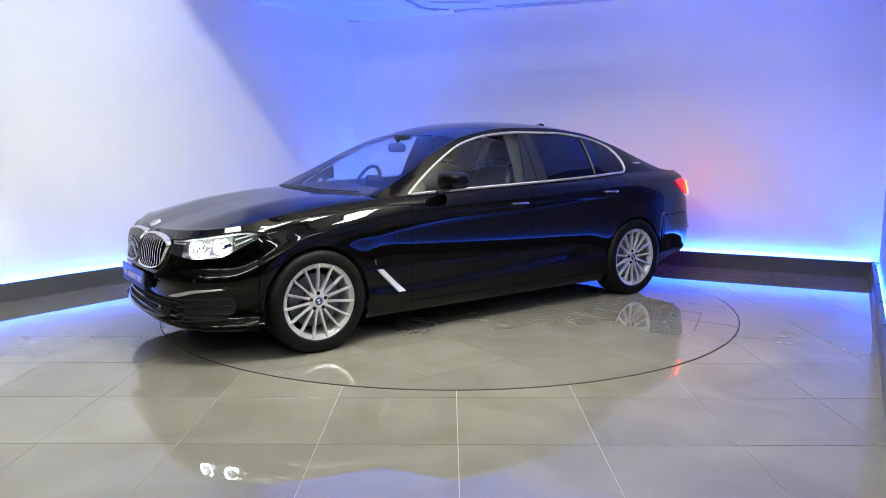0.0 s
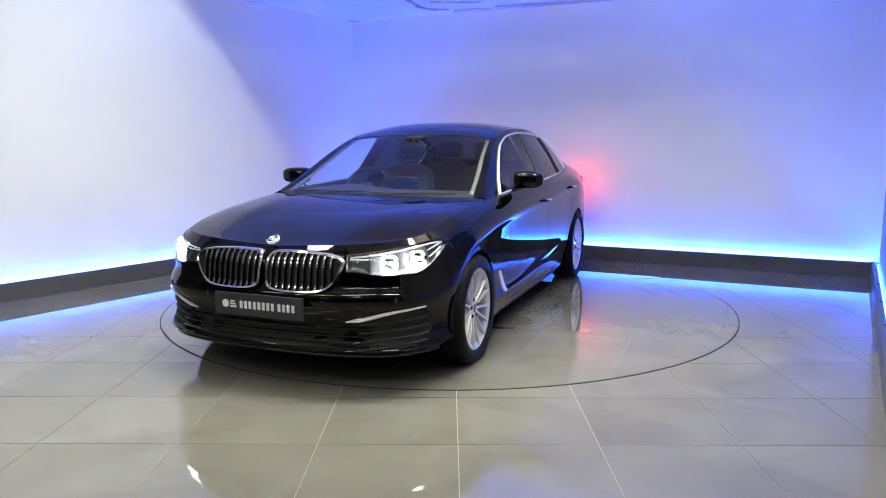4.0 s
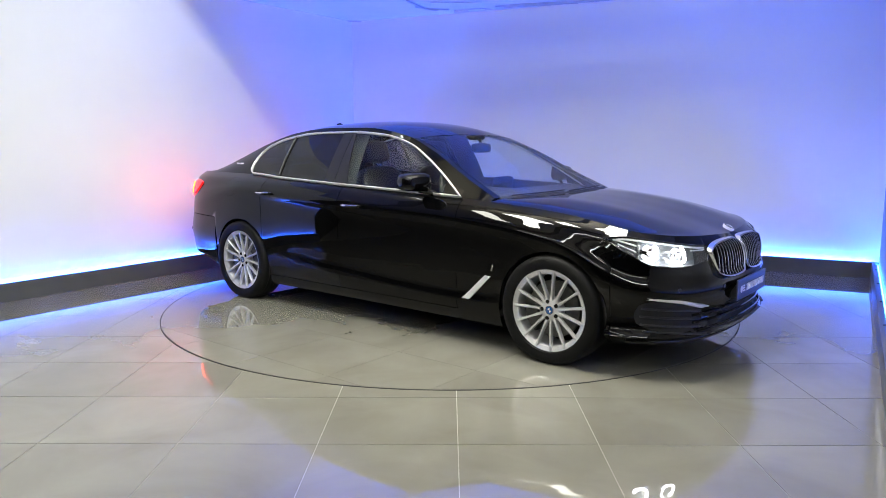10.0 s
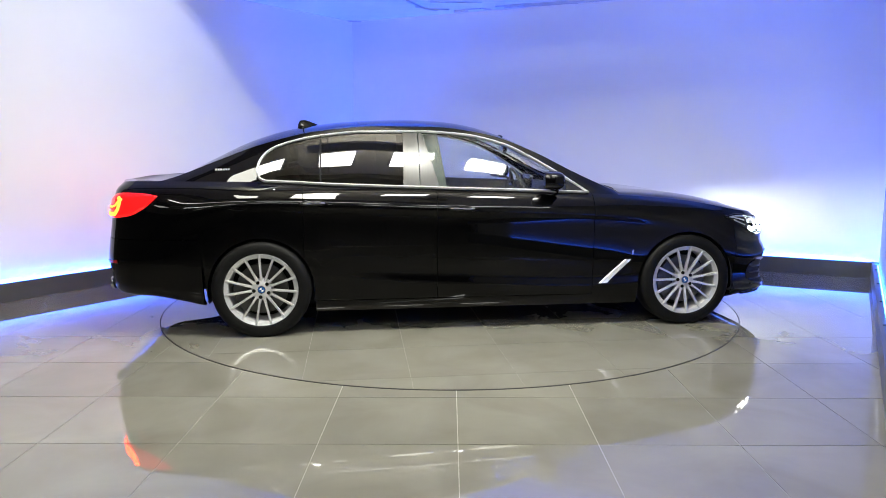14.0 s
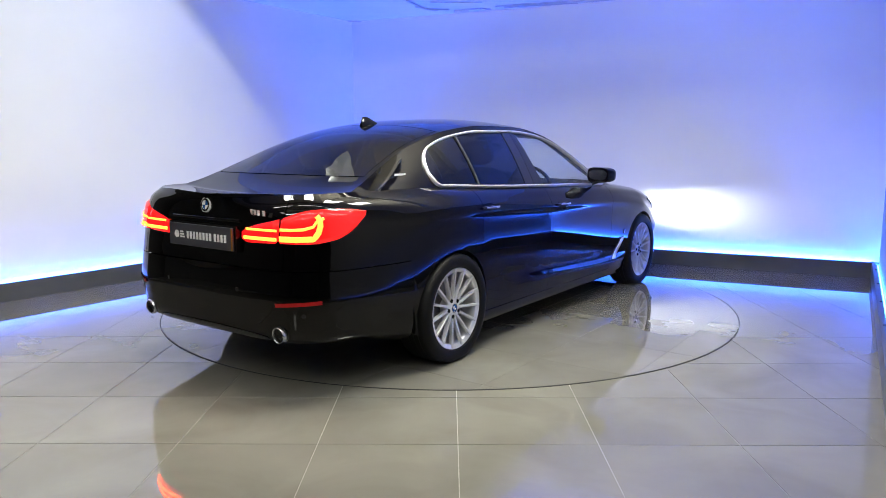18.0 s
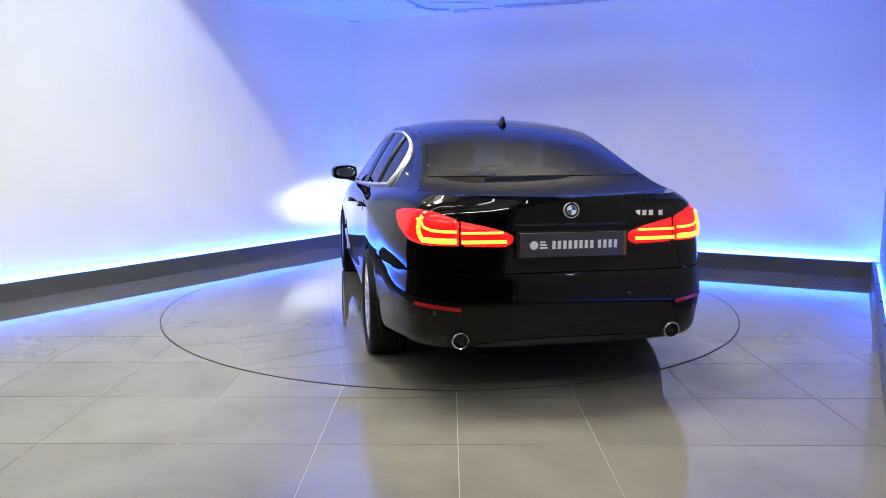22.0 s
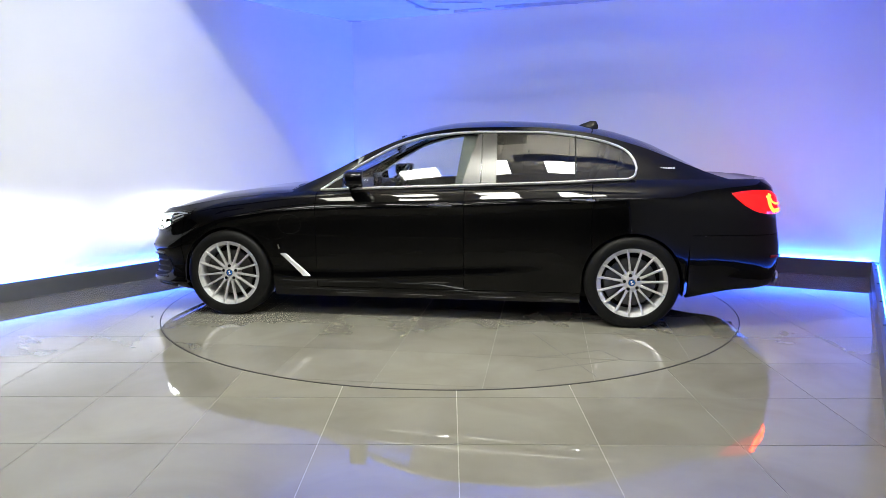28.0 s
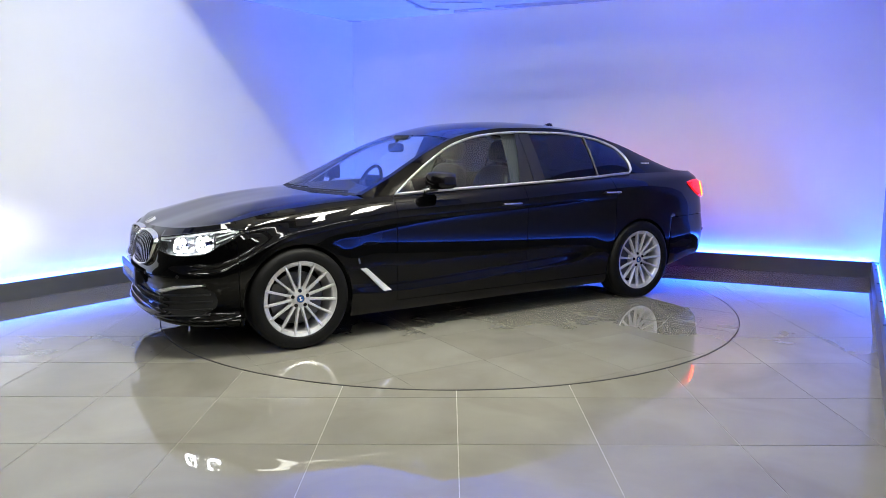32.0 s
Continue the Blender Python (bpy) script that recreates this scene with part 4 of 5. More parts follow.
for sg in (1, -1):
    bm = bmesh.new()
    grid(bm, skin_patch(TS, lambda t: h_lo(t) + 0.001, lambda t: h_hi(t) - 0.001, HEAD_IN, HEAD_OUT, 8, sg, -0.05, 0.0015))
    hl = part("headlight", bm, LAMP_GREY, CAR, "clear-lensed headlamp, switched on")
    bm = bmesh.new()
    grid(bm, skin_patch(TS, h_lo, h_hi, HEAD_IN, HEAD_OUT, 6, sg, 0.006))
    flange(bm, 0.004)
    part("lens", bm, LENS, hl, "clear lamp cover")
    bm = bmesh.new()
    tube(bm, ring_points(h_lo, h_hi, HEAD_IN, HEAD_OUT, sg, 0.003), 0.005, 6, True)
    part("bezel", bm, GLOSS_BLACK, hl)
    # painted collar round the lamp opening
    inner_, outer_ = [], []
    n_ = 40
    for k in range(2 * n_):
        t = k / (n_ - 1) if k < n_ else (2 * n_ - 1 - k) / (n_ - 1)
        s = HEAD_IN + (HEAD_OUT - HEAD_IN) * t
        e = (t - 0.5) * 2
        s2 = s + 0.03 * math.copysign(abs(e) ** 8, e)
        z = h_lo(t) if k < n_ else h_hi(t)
        z2 = z - 0.032 if k < n_ else min(z + 0.032, top_z(s2) - 0.001)
        inner_.append(skin(sg * s, z, 0.0012))
        outer_.append(skin(sg * s2, z2, 0.0008))
    bm = bmesh.new()
    grid(bm, [[a, a.lerp(b, 0.5), b] for a, b in zip(inner_, outer_)], close_u=True)
    part("collar", bm, PAINT, hl)
    span = HEAD_OUT - HEAD_IN
    bm = bmesh.new()
    for f, w in ((0.34, 0.040), (0.60, 0.040)):
        s = HEAD_IN + span * f
        u_ring(bm, s, (h_lo(f) + h_hi(f)) / 2 - 0.002, w, 0.037, sg, -0.006, 0.0075)
    part("daytime_light", bm, DRL_GLOW, hl, "glowing white daytime light rings")
    # dark end of the lamp with two bright fins
    bm = bmesh.new()
    grid(bm, skin_patch(list(np.linspace(0.70, 0.985, 12)), lambda t: h_lo(t) + 0.003, lambda t: h_hi(t) - 0.003, HEAD_IN, HEAD_OUT, 5, sg, -0.016, -0.002))
    part("end_trim", bm, LAMP_DARK, hl)
    bm = bmesh.new()
    grid(bm, skin_patch(list(np.linspace(0.012, 0.19, 8)), lambda t: h_lo(t) + 0.003, lambda t: h_hi(t) - 0.003, HEAD_IN, HEAD_OUT, 5, sg, -0.010, -0.002))
    part("inner_trim", bm, LAMP_DARK, hl)
    for f0, f1, w in ((0.02, 0.20, 0.72), (0.72, 0.93, 0.62), (0.72, 0.88, 0.30)):
        bm = bmesh.new()
        tube(bm, [skin(sg * (HEAD_IN + span * t), h_lo(t) + (h_hi(t) - h_lo(t)) * w, -0.010) for t in np.linspace(f0, f1, 7)], 0.0045, 6)
        part("lamp_fin", bm, SATIN_CHROME, hl)
    bm = bmesh.new()
    tube(bm, [skin(sg * (HEAD_IN + span * t), h_hi(t) - 0.012, -0.004) for t in np.linspace(0.03, 0.9, 14)], 0.005, 6)
    part("brow_strip", bm, SATIN_CHROME, hl)
    bm = bmesh.new()
    tube(bm, [skin(sg * (HEAD_IN + span * t), (h_lo(t) + h_hi(t)) / 2 + 0.005, -0.02) for t in np.linspace(0.86, 0.93, 5)], 0.005, 6)
    part("side_reflector", bm, AMBER, hl)
    # projector: a deep dark slot with the lamp at its end
    for f in (0.34, 0.60):
        s = HEAD_IN + span * f
        c = skin(sg * s, (h_lo(f) + h_hi(f)) / 2, -0.012)
        yaw = 6 * sg
        m = Matrix.Translation(c) @ pose(0, 0, 0, 0, 9.0, yaw)
        hw, hh, d, th = 0.036, 0.0075, 0.040, 0.003
        bm = bmesh.new()
        box(bm, -d, -hw - th, hh, 0, hw + th, hh + th, m), box(bm, -d, -hw - th, -hh - th, 0, hw + th, -hh, m)
        box(bm, -d, -hw - th, -hh, 0, -hw, hh, m), box(bm, -d, hw, -hh, 0, hw + th, hh, m)
        box(bm, -d - th, -hw - th, -hh - th, -d, hw + th, hh + th, m)
        part("projector", bm, GLOSS_BLACK, hl, smooth=False)
        bm = bmesh.new()
        vs = [bm.verts.new(m @ Vector((-d + 0.004, y, z))) for y, z in ((-hw, -hh * 0.8), (hw, -hh * 0.8), (hw, hh * 0.5), (-hw, hh * 0.5))]
        bm.faces.new(vs)
        part("lamp_element", bm, BEAM_GLOW, hl, smooth=False)
        bm = bmesh.new()
        lathe(bm, [(0.032, 0.0), (0.034, 0.004), (0.036, 0.0), (0.036, -0.03), (0.033, -0.03)], 28, m @ pose(0, 0, 0, 0, 0, -90) @ pose(0, -0.004, 0))
        part("projector_ring", bm, SATIN_CHROME, hl)


def chaikin(pts, n=3):
    for _ in range(n):
        q = []
        for i, a in enumerate(pts):
            b = pts[(i + 1) % len(pts)]
            q += [(a[0] * 0.75 + b[0] * 0.25, a[1] * 0.75 + b[1] * 0.25), (a[0] * 0.25 + b[0] * 0.75, a[1] * 0.25 + b[1] * 0.75)]
        pts = q
    return pts


def face_skin(y, z, out, front=True):
    """Point on the nose or tail at half width y and height z."""
    s = s_at_y(abs(y), front)
    for _ in range(4):
        p = skin(s, z, out)
        s += (abs(y) - p.y) * (1 if front else -1)
    return skin(s if y >= 0 else -s, z, out)


def blob(bm, pts, out, front, layers=4):
    """Fill an outline (y, z) on the nose or tail with rings to its middle."""
    cy, cz = sum(p[0] for p in pts) / len(pts), sum(p[1] for p in pts) / len(pts)
    rows = []
    for k in range(layers + 1):
        f = 1 - k / layers * 0.98
        rows.append([face_skin(cy + (y - cy) * f, cz + (z - cz) * f, out, front) for y, z in pts])
    return grid(bm, rows, close_v=True)


KIDNEY = [(0.018, 0.722), (0.05, 0.738), (0.25, 0.740), (0.40, 0.728), (0.470, 0.700), (0.452, 0.640), (0.405, 0.560), (0.33, 0.530), (0.16, 0.527), (0.045, 0.535), (0.016, 0.565), (0.014, 0.64)]
for sg in (1, -1):
    out = chaikin([(sg * y, z) for y, z in KIDNEY])
    inner = chaikin([(sg * (0.232 + (y - 0.232) * 0.93), 0.628 + (z - 0.628) * 0.90) for y, z in KIDNEY])
    bm = bmesh.new()
    blob(bm, inner, 0.002, True)
    g = part("kidney_grille", bm, DARK, CAR, "kidney-shaped grille with upright bars in a chrome frame")
    bm = bmesh.new()
    rows = []
    for (y0, z0), (y1, z1) in zip(out, inner):
        rows.append([face_skin(y0, z0, 0.002), face_skin(y0, z0, 0.018), face_skin((y0 * 2 + y1) / 3, (z0 * 2 + z1) / 3, 0.026), face_skin(y1, z1, 0.022), face_skin(y1, z1, 0.002)])
    grid(bm, rows, close_u=True)
    part("grille_frame", bm, CHROME, g, "chrome surround")
    for k in range(10):
        y = sg * (0.055 + k * 0.0375)
        zs = [z for yy, z in inner if abs(yy - y) < 0.022]
        if len(zs) < 2:
            continue
        z0, z1 = min(zs) + 0.002, max(zs) - 0.002
        bm = bmesh.new()
        rows = []
        for q in range(9):
            z = z0 + (z1 - z0) * q / 8
            p = face_skin(y, z, 0.0)
            rows.append([p + Vector((dx, dy, 0)) for dx, dy in ((0.0, -0.009), (0.013, -0.009), (0.021, -0.0045), (0.021, 0.0045), (0.013, 0.009), (0.0, 0.009))])
        grid(bm, rows, close_v=True)
        sl = part("grille_bar", bm, GLOSS_BLACK, g)
        bm = bmesh.new()
        grid(bm, [[face_skin(y, z0 + (z1 - z0) * q / 8, 0.0) + Vector((0.0218, dy, 0)) for dy in (-0.0035, 0.0, 0.0035)] for q in range(9)])
        part("bar_edge", bm, CHROME, g)


def roundel(name, centre, normal, r, label):
    """Round badge of four coloured quarters in a bright ring."""
    m = Matrix.Translation(centre) @ Vector(normal).to_track_quat("Y", "Z").to_matrix().to_4x4()
    bm = bmesh.new()
    lathe(bm, [(r * 0.60, 0.004), (r * 0.66, 0.0055), (r * 0.9, 0.0045), (r, 0.003), (r, -0.012)], 36, m)
    base = part(name, bm, SATIN_CHROME, CAR, label)
    bm = bmesh.new()
    lathe(bm, [(r * 0.63, 0.0060), (r * 0.90, 0.0052)], 36, m)
    part("badge_ring", bm, GLOSS_BLACK, base)
    for q in range(4):
        bm = bmesh.new()
        pts = [Vector((0, 0.0045, 0))] + [Vector((r * 0.6 * math.cos(a), 0.0042, r * 0.6 * math.sin(a))) for a in np.linspace(q * math.pi / 2, (q + 1) * math.pi / 2, 9)]
        vs = [bm.verts.new(m @ p) for p in pts]
        bm.faces.new(vs)
        part("badge_quarter", bm, BLUE_BADGE if q % 2 else WHITE_BADGE, base, smooth=False)


roundel("nose_badge", Vector((2.205, 0, 0.785)), (0.45, 0, 0.9), 0.035, "round blue and white badge")
pt = skin(S_END, 0.955)
roundel("boot_badge", Vector((pt.x - 0.004, 0, 0.965)), (-1, 0, 0.12), 0.040, "round blue and white badge")


def word_bars(name, mat, parent, m, x0, counts, w, h, gap):
    """Blocks that stand for lettering: one a letter, a wider gap between words."""
    x, me = 0.0, None
    for n in counts:
        for _ in range(n):
            if me is None:
                me = part(name, box(bmesh.new(), 0, -0.0025, -h / 2, w, 0.0, h / 2), mat, parent, smooth=False)
                ob, me = me, me.data
            else:
                ob = new(name, me)
                ob.parent = parent
            ob.matrix_basis = m @ pose(x0 + x, 0, 0)
            x += w + gap
        x += w * 0.8


def plate(name, m, front):
    bm = bmesh.new()
    box(bm, -0.275, 0, -0.060, 0.275, 0.010, 0.060, m, 0.003)
    ob = part(name, bm, PLATE_DARK, CAR, "dark dealer plate with white lettering", smooth=False)
    word_bars("letter", WHITE_INK, ob, m @ pose(0, -0.001, 0), -0.112, (8, 4), 0.0160, 0.040, 0.0120)
    bm = bmesh.new()
    lathe(bm, [(0.0, -0.0015), (0.021, -0.0015), (0.021, 0.0)], 24, m @ pose(-0.205, 0, 0))
    for k in range(3):
        box(bm, -0.175, -0.0015, -0.018 + k * 0.014, -0.135 - k * 0.006, 0.0, -0.009 + k * 0.014, m)
    part("emblem", bm, WHITE_INK, ob, smooth=False)
    if not front:
        bm = bmesh.new()
        box(bm, 0.262, -0.0012, -0.058, 0.274, 0.0, 0.058, m)
        part("edge_strip", bm, AMBER, ob, smooth=False)


plate("front_plate", pose(2.362, 0, 0.448, 0, 0, 90), True)
bm = bmesh.new()
box(bm, 2.30, -0.20, 0.385, 2.353, 0.20, 0.465)
part("plate_mount", bm, TRIM_BLACK, CAR, smooth=False)
plate("rear_plate", pose(-2.578, 0, 0.80, 0, 0, -90), False)
bm = bmesh.new()
box(bm, -2.566, -0.29, 0.735, -2.50, 0.29, 0.87)
part("plate_recess", bm, GLOSS_BLACK, CAR, smooth=False)

# lower nose: intakes, blades and lip
bm = bmesh.new()
pts = chaikin([(-0.62, 0.365), (0.62, 0.365), (0.66, 0.30), (0.60, 0.225), (-0.60, 0.225), (-0.66, 0.30)], 2)
blob(bm, pts, 0.003, True, 3)
part("lower_intake", bm, DARK, CAR, "black lower air intake")
for k, z in enumerate((0.345, 0.305, 0.265)):
    bm = bmesh.new()
    tube(bm, [face_skin(y, z, 0.007) for y in np.linspace(-0.60, 0.60, 25)], 0.0075, 6, False, 1.0)
    part("intake_slat", bm, GLOSS_BLACK, CAR)
for sg in (1, -1):
    bm = bmesh.new()
    pts = chaikin([(sg * y, z) for y, z in ((0.52, 0.385), (0.70, 0.43), (0.83, 0.445), (0.845, 0.36), (0.83, 0.275), (0.66, 0.25), (0.52, 0.30))], 2)
    blob(bm, pts, 0.003, True, 3)
    part("side_intake", bm, DARK, CAR, "black side air intake")
    for z in (0.395, 0.35, 0.305, 0.27):
        bm = bmesh.new()
        tube(bm, [face_skin(sg * y, z - (0.84 - y) * 0.10, 0.006) for y in np.linspace(0.54, 0.83, 12)], 0.006, 6)
        part("intake_slat", bm, TRIM_BLACK, CAR)
    bm = bmesh.new()
    rows = []
    for y in np.linspace(0.47, 0.835, 16):
        zc = pchip([0.47, 0.53, 0.70, 0.835], [0.382, 0.390, 0.432, 0.452], y)
        h = pchip([0.47, 0.53, 0.70, 0.835], [0.002, 0.012, 0.010, 0.005], y)
        rows.append([face_skin(sg * y, zc - h, 0.004), face_skin(sg * y, zc - h * 0.6, 0.013), face_skin(sg * y, zc + h * 0.6, 0.013), face_skin(sg * y, zc + h, 0.004)])
    grid(bm, rows)
    part("intake_blade", bm, SATIN_CHROME, CAR, "bright metal blade")
    # parking sensors
    for y, z in ((0.36, 0.485), (0.72, 0.50)):
        bm = bmesh.new()
        c = face_skin(sg * y, z, 0.0015)
        lathe(bm, [(0.0, 0.002), (0.010, 0.002), (0.011, 0.0)], 16, Matrix.Translation(c) @ Vector((1, sg * (0.2 if y < 0.5 else 1.0), 0)).to_track_quat("Y", "Z").to_matrix().to_4x4())
        part("parking_sensor", bm, SATIN_BLACK, CAR)
bm = bmesh.new()
tube(bm, [skin(s, 0.205, 0.012) for s in np.linspace(-s_at(1.95), s_at(1.95), 50)], 0.012, 8, False, 0.6)
part("front_lip", bm, GLOSS_BLACK, CAR)

# tail lamps
TA, TB = s_at_y(0.575, False), s_at(-2.16)


def t_lo(t):
    return pchip([0, 0.3, 0.6, 0.8, 0.93, 1], [0.797, 0.797, 0.813, 0.855, 0.908, 0.944], t)


def t_hi(t):
    return pchip([0, 0.15, 0.32, 0.55, 0.8, 1], [0.920, 0.944, 0.962, 0.968, 0.964, 0.950], t)


TI0, TI1 = s_at_y(0.30, False), s_at_y(0.565, False)


def i_lo(t):
    return pchip([0, 0.15, 1], [0.815, 0.790, 0.796], t)


def i_hi(t):
    return pchip([0, 0.12, 1], [0.842, 0.860, 0.918], t)


for sg in (1, -1):
    bm = bmesh.new()
    grid(bm, skin_patch(TS, t_lo, t_hi, TA, TB, 8, sg, 0.014, 0.0))
    tl = part("tail_light", bm, TAIL_BODY, CAR, "red L-shaped tail lamp, glowing")
    bm = bmesh.new()
    path = [skin(sg * (TA + (TB - TA) * t), z, 0.017) for t, z in ((0.02, 0.822), (0.2, 0.822), (0.38, 0.825), (0.40, 0.835), (0.435, 0.857), (0.455, 0.890), (0.455, 0.918), (0.42, 0.938))]
    tube(bm, path, 0.0145, 8, False, 0.5)
    part("light_guide", bm, TAIL_GLOW, tl, "bright red light guide")
    bm = bmesh.new()
    path = [skin(sg * (TA + (TB - TA) * t), z, 0.017) for t, z in ((0.02, 0.868), (0.15, 0.868), (0.28, 0.872), (0.38, 0.885), (0.42, 0.91), (0.50, 0.925))]
    tube(bm, path, 0.0075, 8, False, 0.6)
    part("light_guide", bm, TAIL_GLOW, tl, "bright red light guide")
    bm = bmesh.new()
    grid(bm, skin_patch(list(np.linspace(0, 1, 14)), i_lo, i_hi, TI0, TI1, 6, sg, 0.014, 0.0))
    tl2 = part("inner_tail_light", bm, TAIL_BODY, CAR, "red tail lamp on the boot lid, glowing")
    for z, r in ((0.818, 0.0095), (0.862, 0.0065)):
        bm = bmesh.new()
        tube(bm, [skin(sg * (TI0 + (TI1 - TI0) * t), z, 0.017) for t in np.linspace(0.14 if z < 0.85 else 0.2, 0.99, 8)], r, 8, False, 0.6)
        part("light_guide", bm, TAIL_GLOW, tl2, "bright red light guide")
    # reflector, exhaust
    bm = bmesh.new()
    rows = [[face_skin(sg * y, 0.490 + (y - 0.57) * 0.09 + dz, 0.006, False) for dz in (-0.010, -0.008, 0.008, 0.010)] for y in np.linspace(0.565, 0.775, 10)]
    grid(bm, rows)
    part("rear_reflector", bm, RED_LENS, CAR, "red reflector strip")
    m = pose(-2.544, sg * 0.562, 0.330, 0, -6, 0) @ pose(0, 0, 0, 0, 0, 90)
    bm = bmesh.new()
    lathe(bm, [(0.034, -0.04), (0.0345, -0.01), (0.037, 0.002), (0.041, 0.005), (0.0445, 0.0), (0.0445, -0.012)], 32, m)
    ex = part("exhaust_tip", bm, CHROME, CAR, "round chrome exhaust tip")
    bm = bmesh.new()
    lathe(bm, [(0.0, -0.10), (0.034, -0.10), (0.034, -0.02)], 24, m)
    lathe(bm, [(0.0425, -0.01), (0.0425, -0.15)], 24, m)
    part("pipe_inside", bm, DARK, ex)
    for y, z in ((0.30, 0.545), (0.70, 0.44)):
        bm = bmesh.new()
        lathe(bm, [(0.0, 0.002), (0.010, 0.002), (0.011, 0.0)], 16, Matrix.Translation(face_skin(sg * y, z, 0.001, False)) @ Vector((-1, sg * (0.15 if y < 0.5 else 0.9), 0)).to_track_quat("Y", "Z").to_matrix().to_4x4())
        part("parking_sensor", bm, SATIN_BLACK, CAR)
bm = bmesh.new()
pts = chaikin([(-0.45, 0.325), (0.45, 0.325), (0.50, 0.275), (-0.50, 0.275)], 2)
blob(bm, pts, 0.004, False, 3)
part("rear_valance", bm, SATIN_BLACK, CAR)
bm = bmesh.new()
tube(bm, [face_skin(y, 0.893, 0.006, False) for y in np.linspace(-0.29, 0.29, 15)], 0.009, 8, False, 0.7)
part("boot_handle", bm, GLOSS_BLACK, CAR)
word_bars("model_badge", SATIN_CHROME, CAR, Matrix.Translation(face_skin(-0.42, 0.945, 0.012, False)) @ pose(0, 0, 0, 2, 0, -98), -0.070, (3, 1), 0.021, 0.027, 0.012)

# sides: handles, vents, flaps, mirrors, badges
for sg in (1, -1):
    for x0, x1, z, nm in ((-0.045, -0.225, 0.850, "front"), (-1.045, -1.222, 0.897, "rear")):
        bm = bmesh.new()
        pts = chaikin([(0.0, -0.016), (0.0, 0.016), (1.0, 0.018), (1.0, -0.018)], 2)
        rows = []
        for k in (1.0, 0.6, 0.15):
            rows.append([skin(sg * s_at(x0 + (x1 - x0) * (0.5 + (a - 0.5) * 0.82 * k)), z - 0.008 + b * 2.0 * k, 0.002) for a, b in pts])
        grid(bm, rows, close_v=True)
        hd = part("door_handle", bm, PAINT, CAR, "black door handle with a bright strip")
        bm = bmesh.new()
        rows = []
        for t in np.linspace(0, 1, 11):
            x = x0 + (x1 - x0) * t
            o = 0.006 + 0.026 * math.sin(math.pi * min(max(t, 0.0), 1)) ** 0.5
            h = 0.008 + 0.007 * math.sin(math.pi * t) ** 0.4
            c = skin(sg * s_at(x), z, o)
            rows.append([c + Vector((0, sg * dy, dz)) for dy, dz in ((-0.006, -h), (0.006, -h * 0.8), (0.009, 0), (0.006, h * 0.8), (-0.006, h), (-0.012, 0))])
        grid(bm, rows, close_v=True)
        bmesh.ops.holes_fill(bm, edges=[e for e in bm.edges if e.is_boundary], sides=8)
        part("grip", bm, GLOSS_BLACK, hd)
        bm = bmesh.new()
        tube(bm, [skin(sg * s_at(x0 + (x1 - x0) * t), z + 0.003, 0.016 + 0.026 * math.sin(math.pi * t) ** 0.5) for t in np.linspace(0.06, 0.94, 11)], 0.0065, 6)
        part("handle_strip", bm, CHROME, hd, "bright metal strip")
    # wing vent
    bm = bmesh.new()
    rows = []
    for t in np.linspace(0, 1, 8):
        z = 0.480 - 0.168 * t
        xa, xb = 1.078 - 0.17 * t, 1.030 - 0.185 * t
        rows.append([skin(sg * s_at(xa), z, 0.002), skin(sg * s_at(xa - 0.006), z, 0.010), skin(sg * s_at(xb + 0.006), z, 0.010), skin(sg * s_at(xb), z, 0.002)])
    grid(bm, rows)
    part("wing_vent_trim", bm, SATIN_CHROME, CAR, "slanting bright metal wing vent trim")
    bm = bmesh.new()
    c = skin(sg * s_at(1.085), 0.53, 0.003)
    box(bm, -0.006, -0.002, -0.018, 0.006, 0.002, 0.018, Matrix.Translation(c) @ pose(0, 0, 0, 0, 12, 0))
    part("wing_badge", bm, CHROME, CAR, smooth=False)
    word_bars("pillar_badge", SATIN_CHROME, CAR, Matrix.Translation(side_point(-1.735, 1.115, sg, 0.004)) @ pose(0, 0, 0, 0, 0, 0 if sg < 0 else 180), -0.055, (6,), 0.011, 0.013, 0.006)


def super_shell(bm, c, h, e, m=Matrix.Identity(4), nu=28, nv=16):
    """Rounded box: half sizes h, roundness e."""
    rows = []
    for i in range(nu):
        a = 2 * math.pi * i / nu
        r = []
        for j in range(nv + 1):
            b = math.pi * (j / nv - 0.5)
            def pw(v):
                return math.copysign(abs(v) ** e, v)
            r.append(m @ Vector((c[0] + h[0] * pw(math.cos(b)) * pw(math.cos(a)), c[1] + h[1] * pw(math.cos(b)) * pw(math.sin(a)), c[2] + h[2] * pw(math.sin(b)))))
        rows.append(r)
    grid(bm, rows, close_u=True)
    return weld(bm, 0.0005)


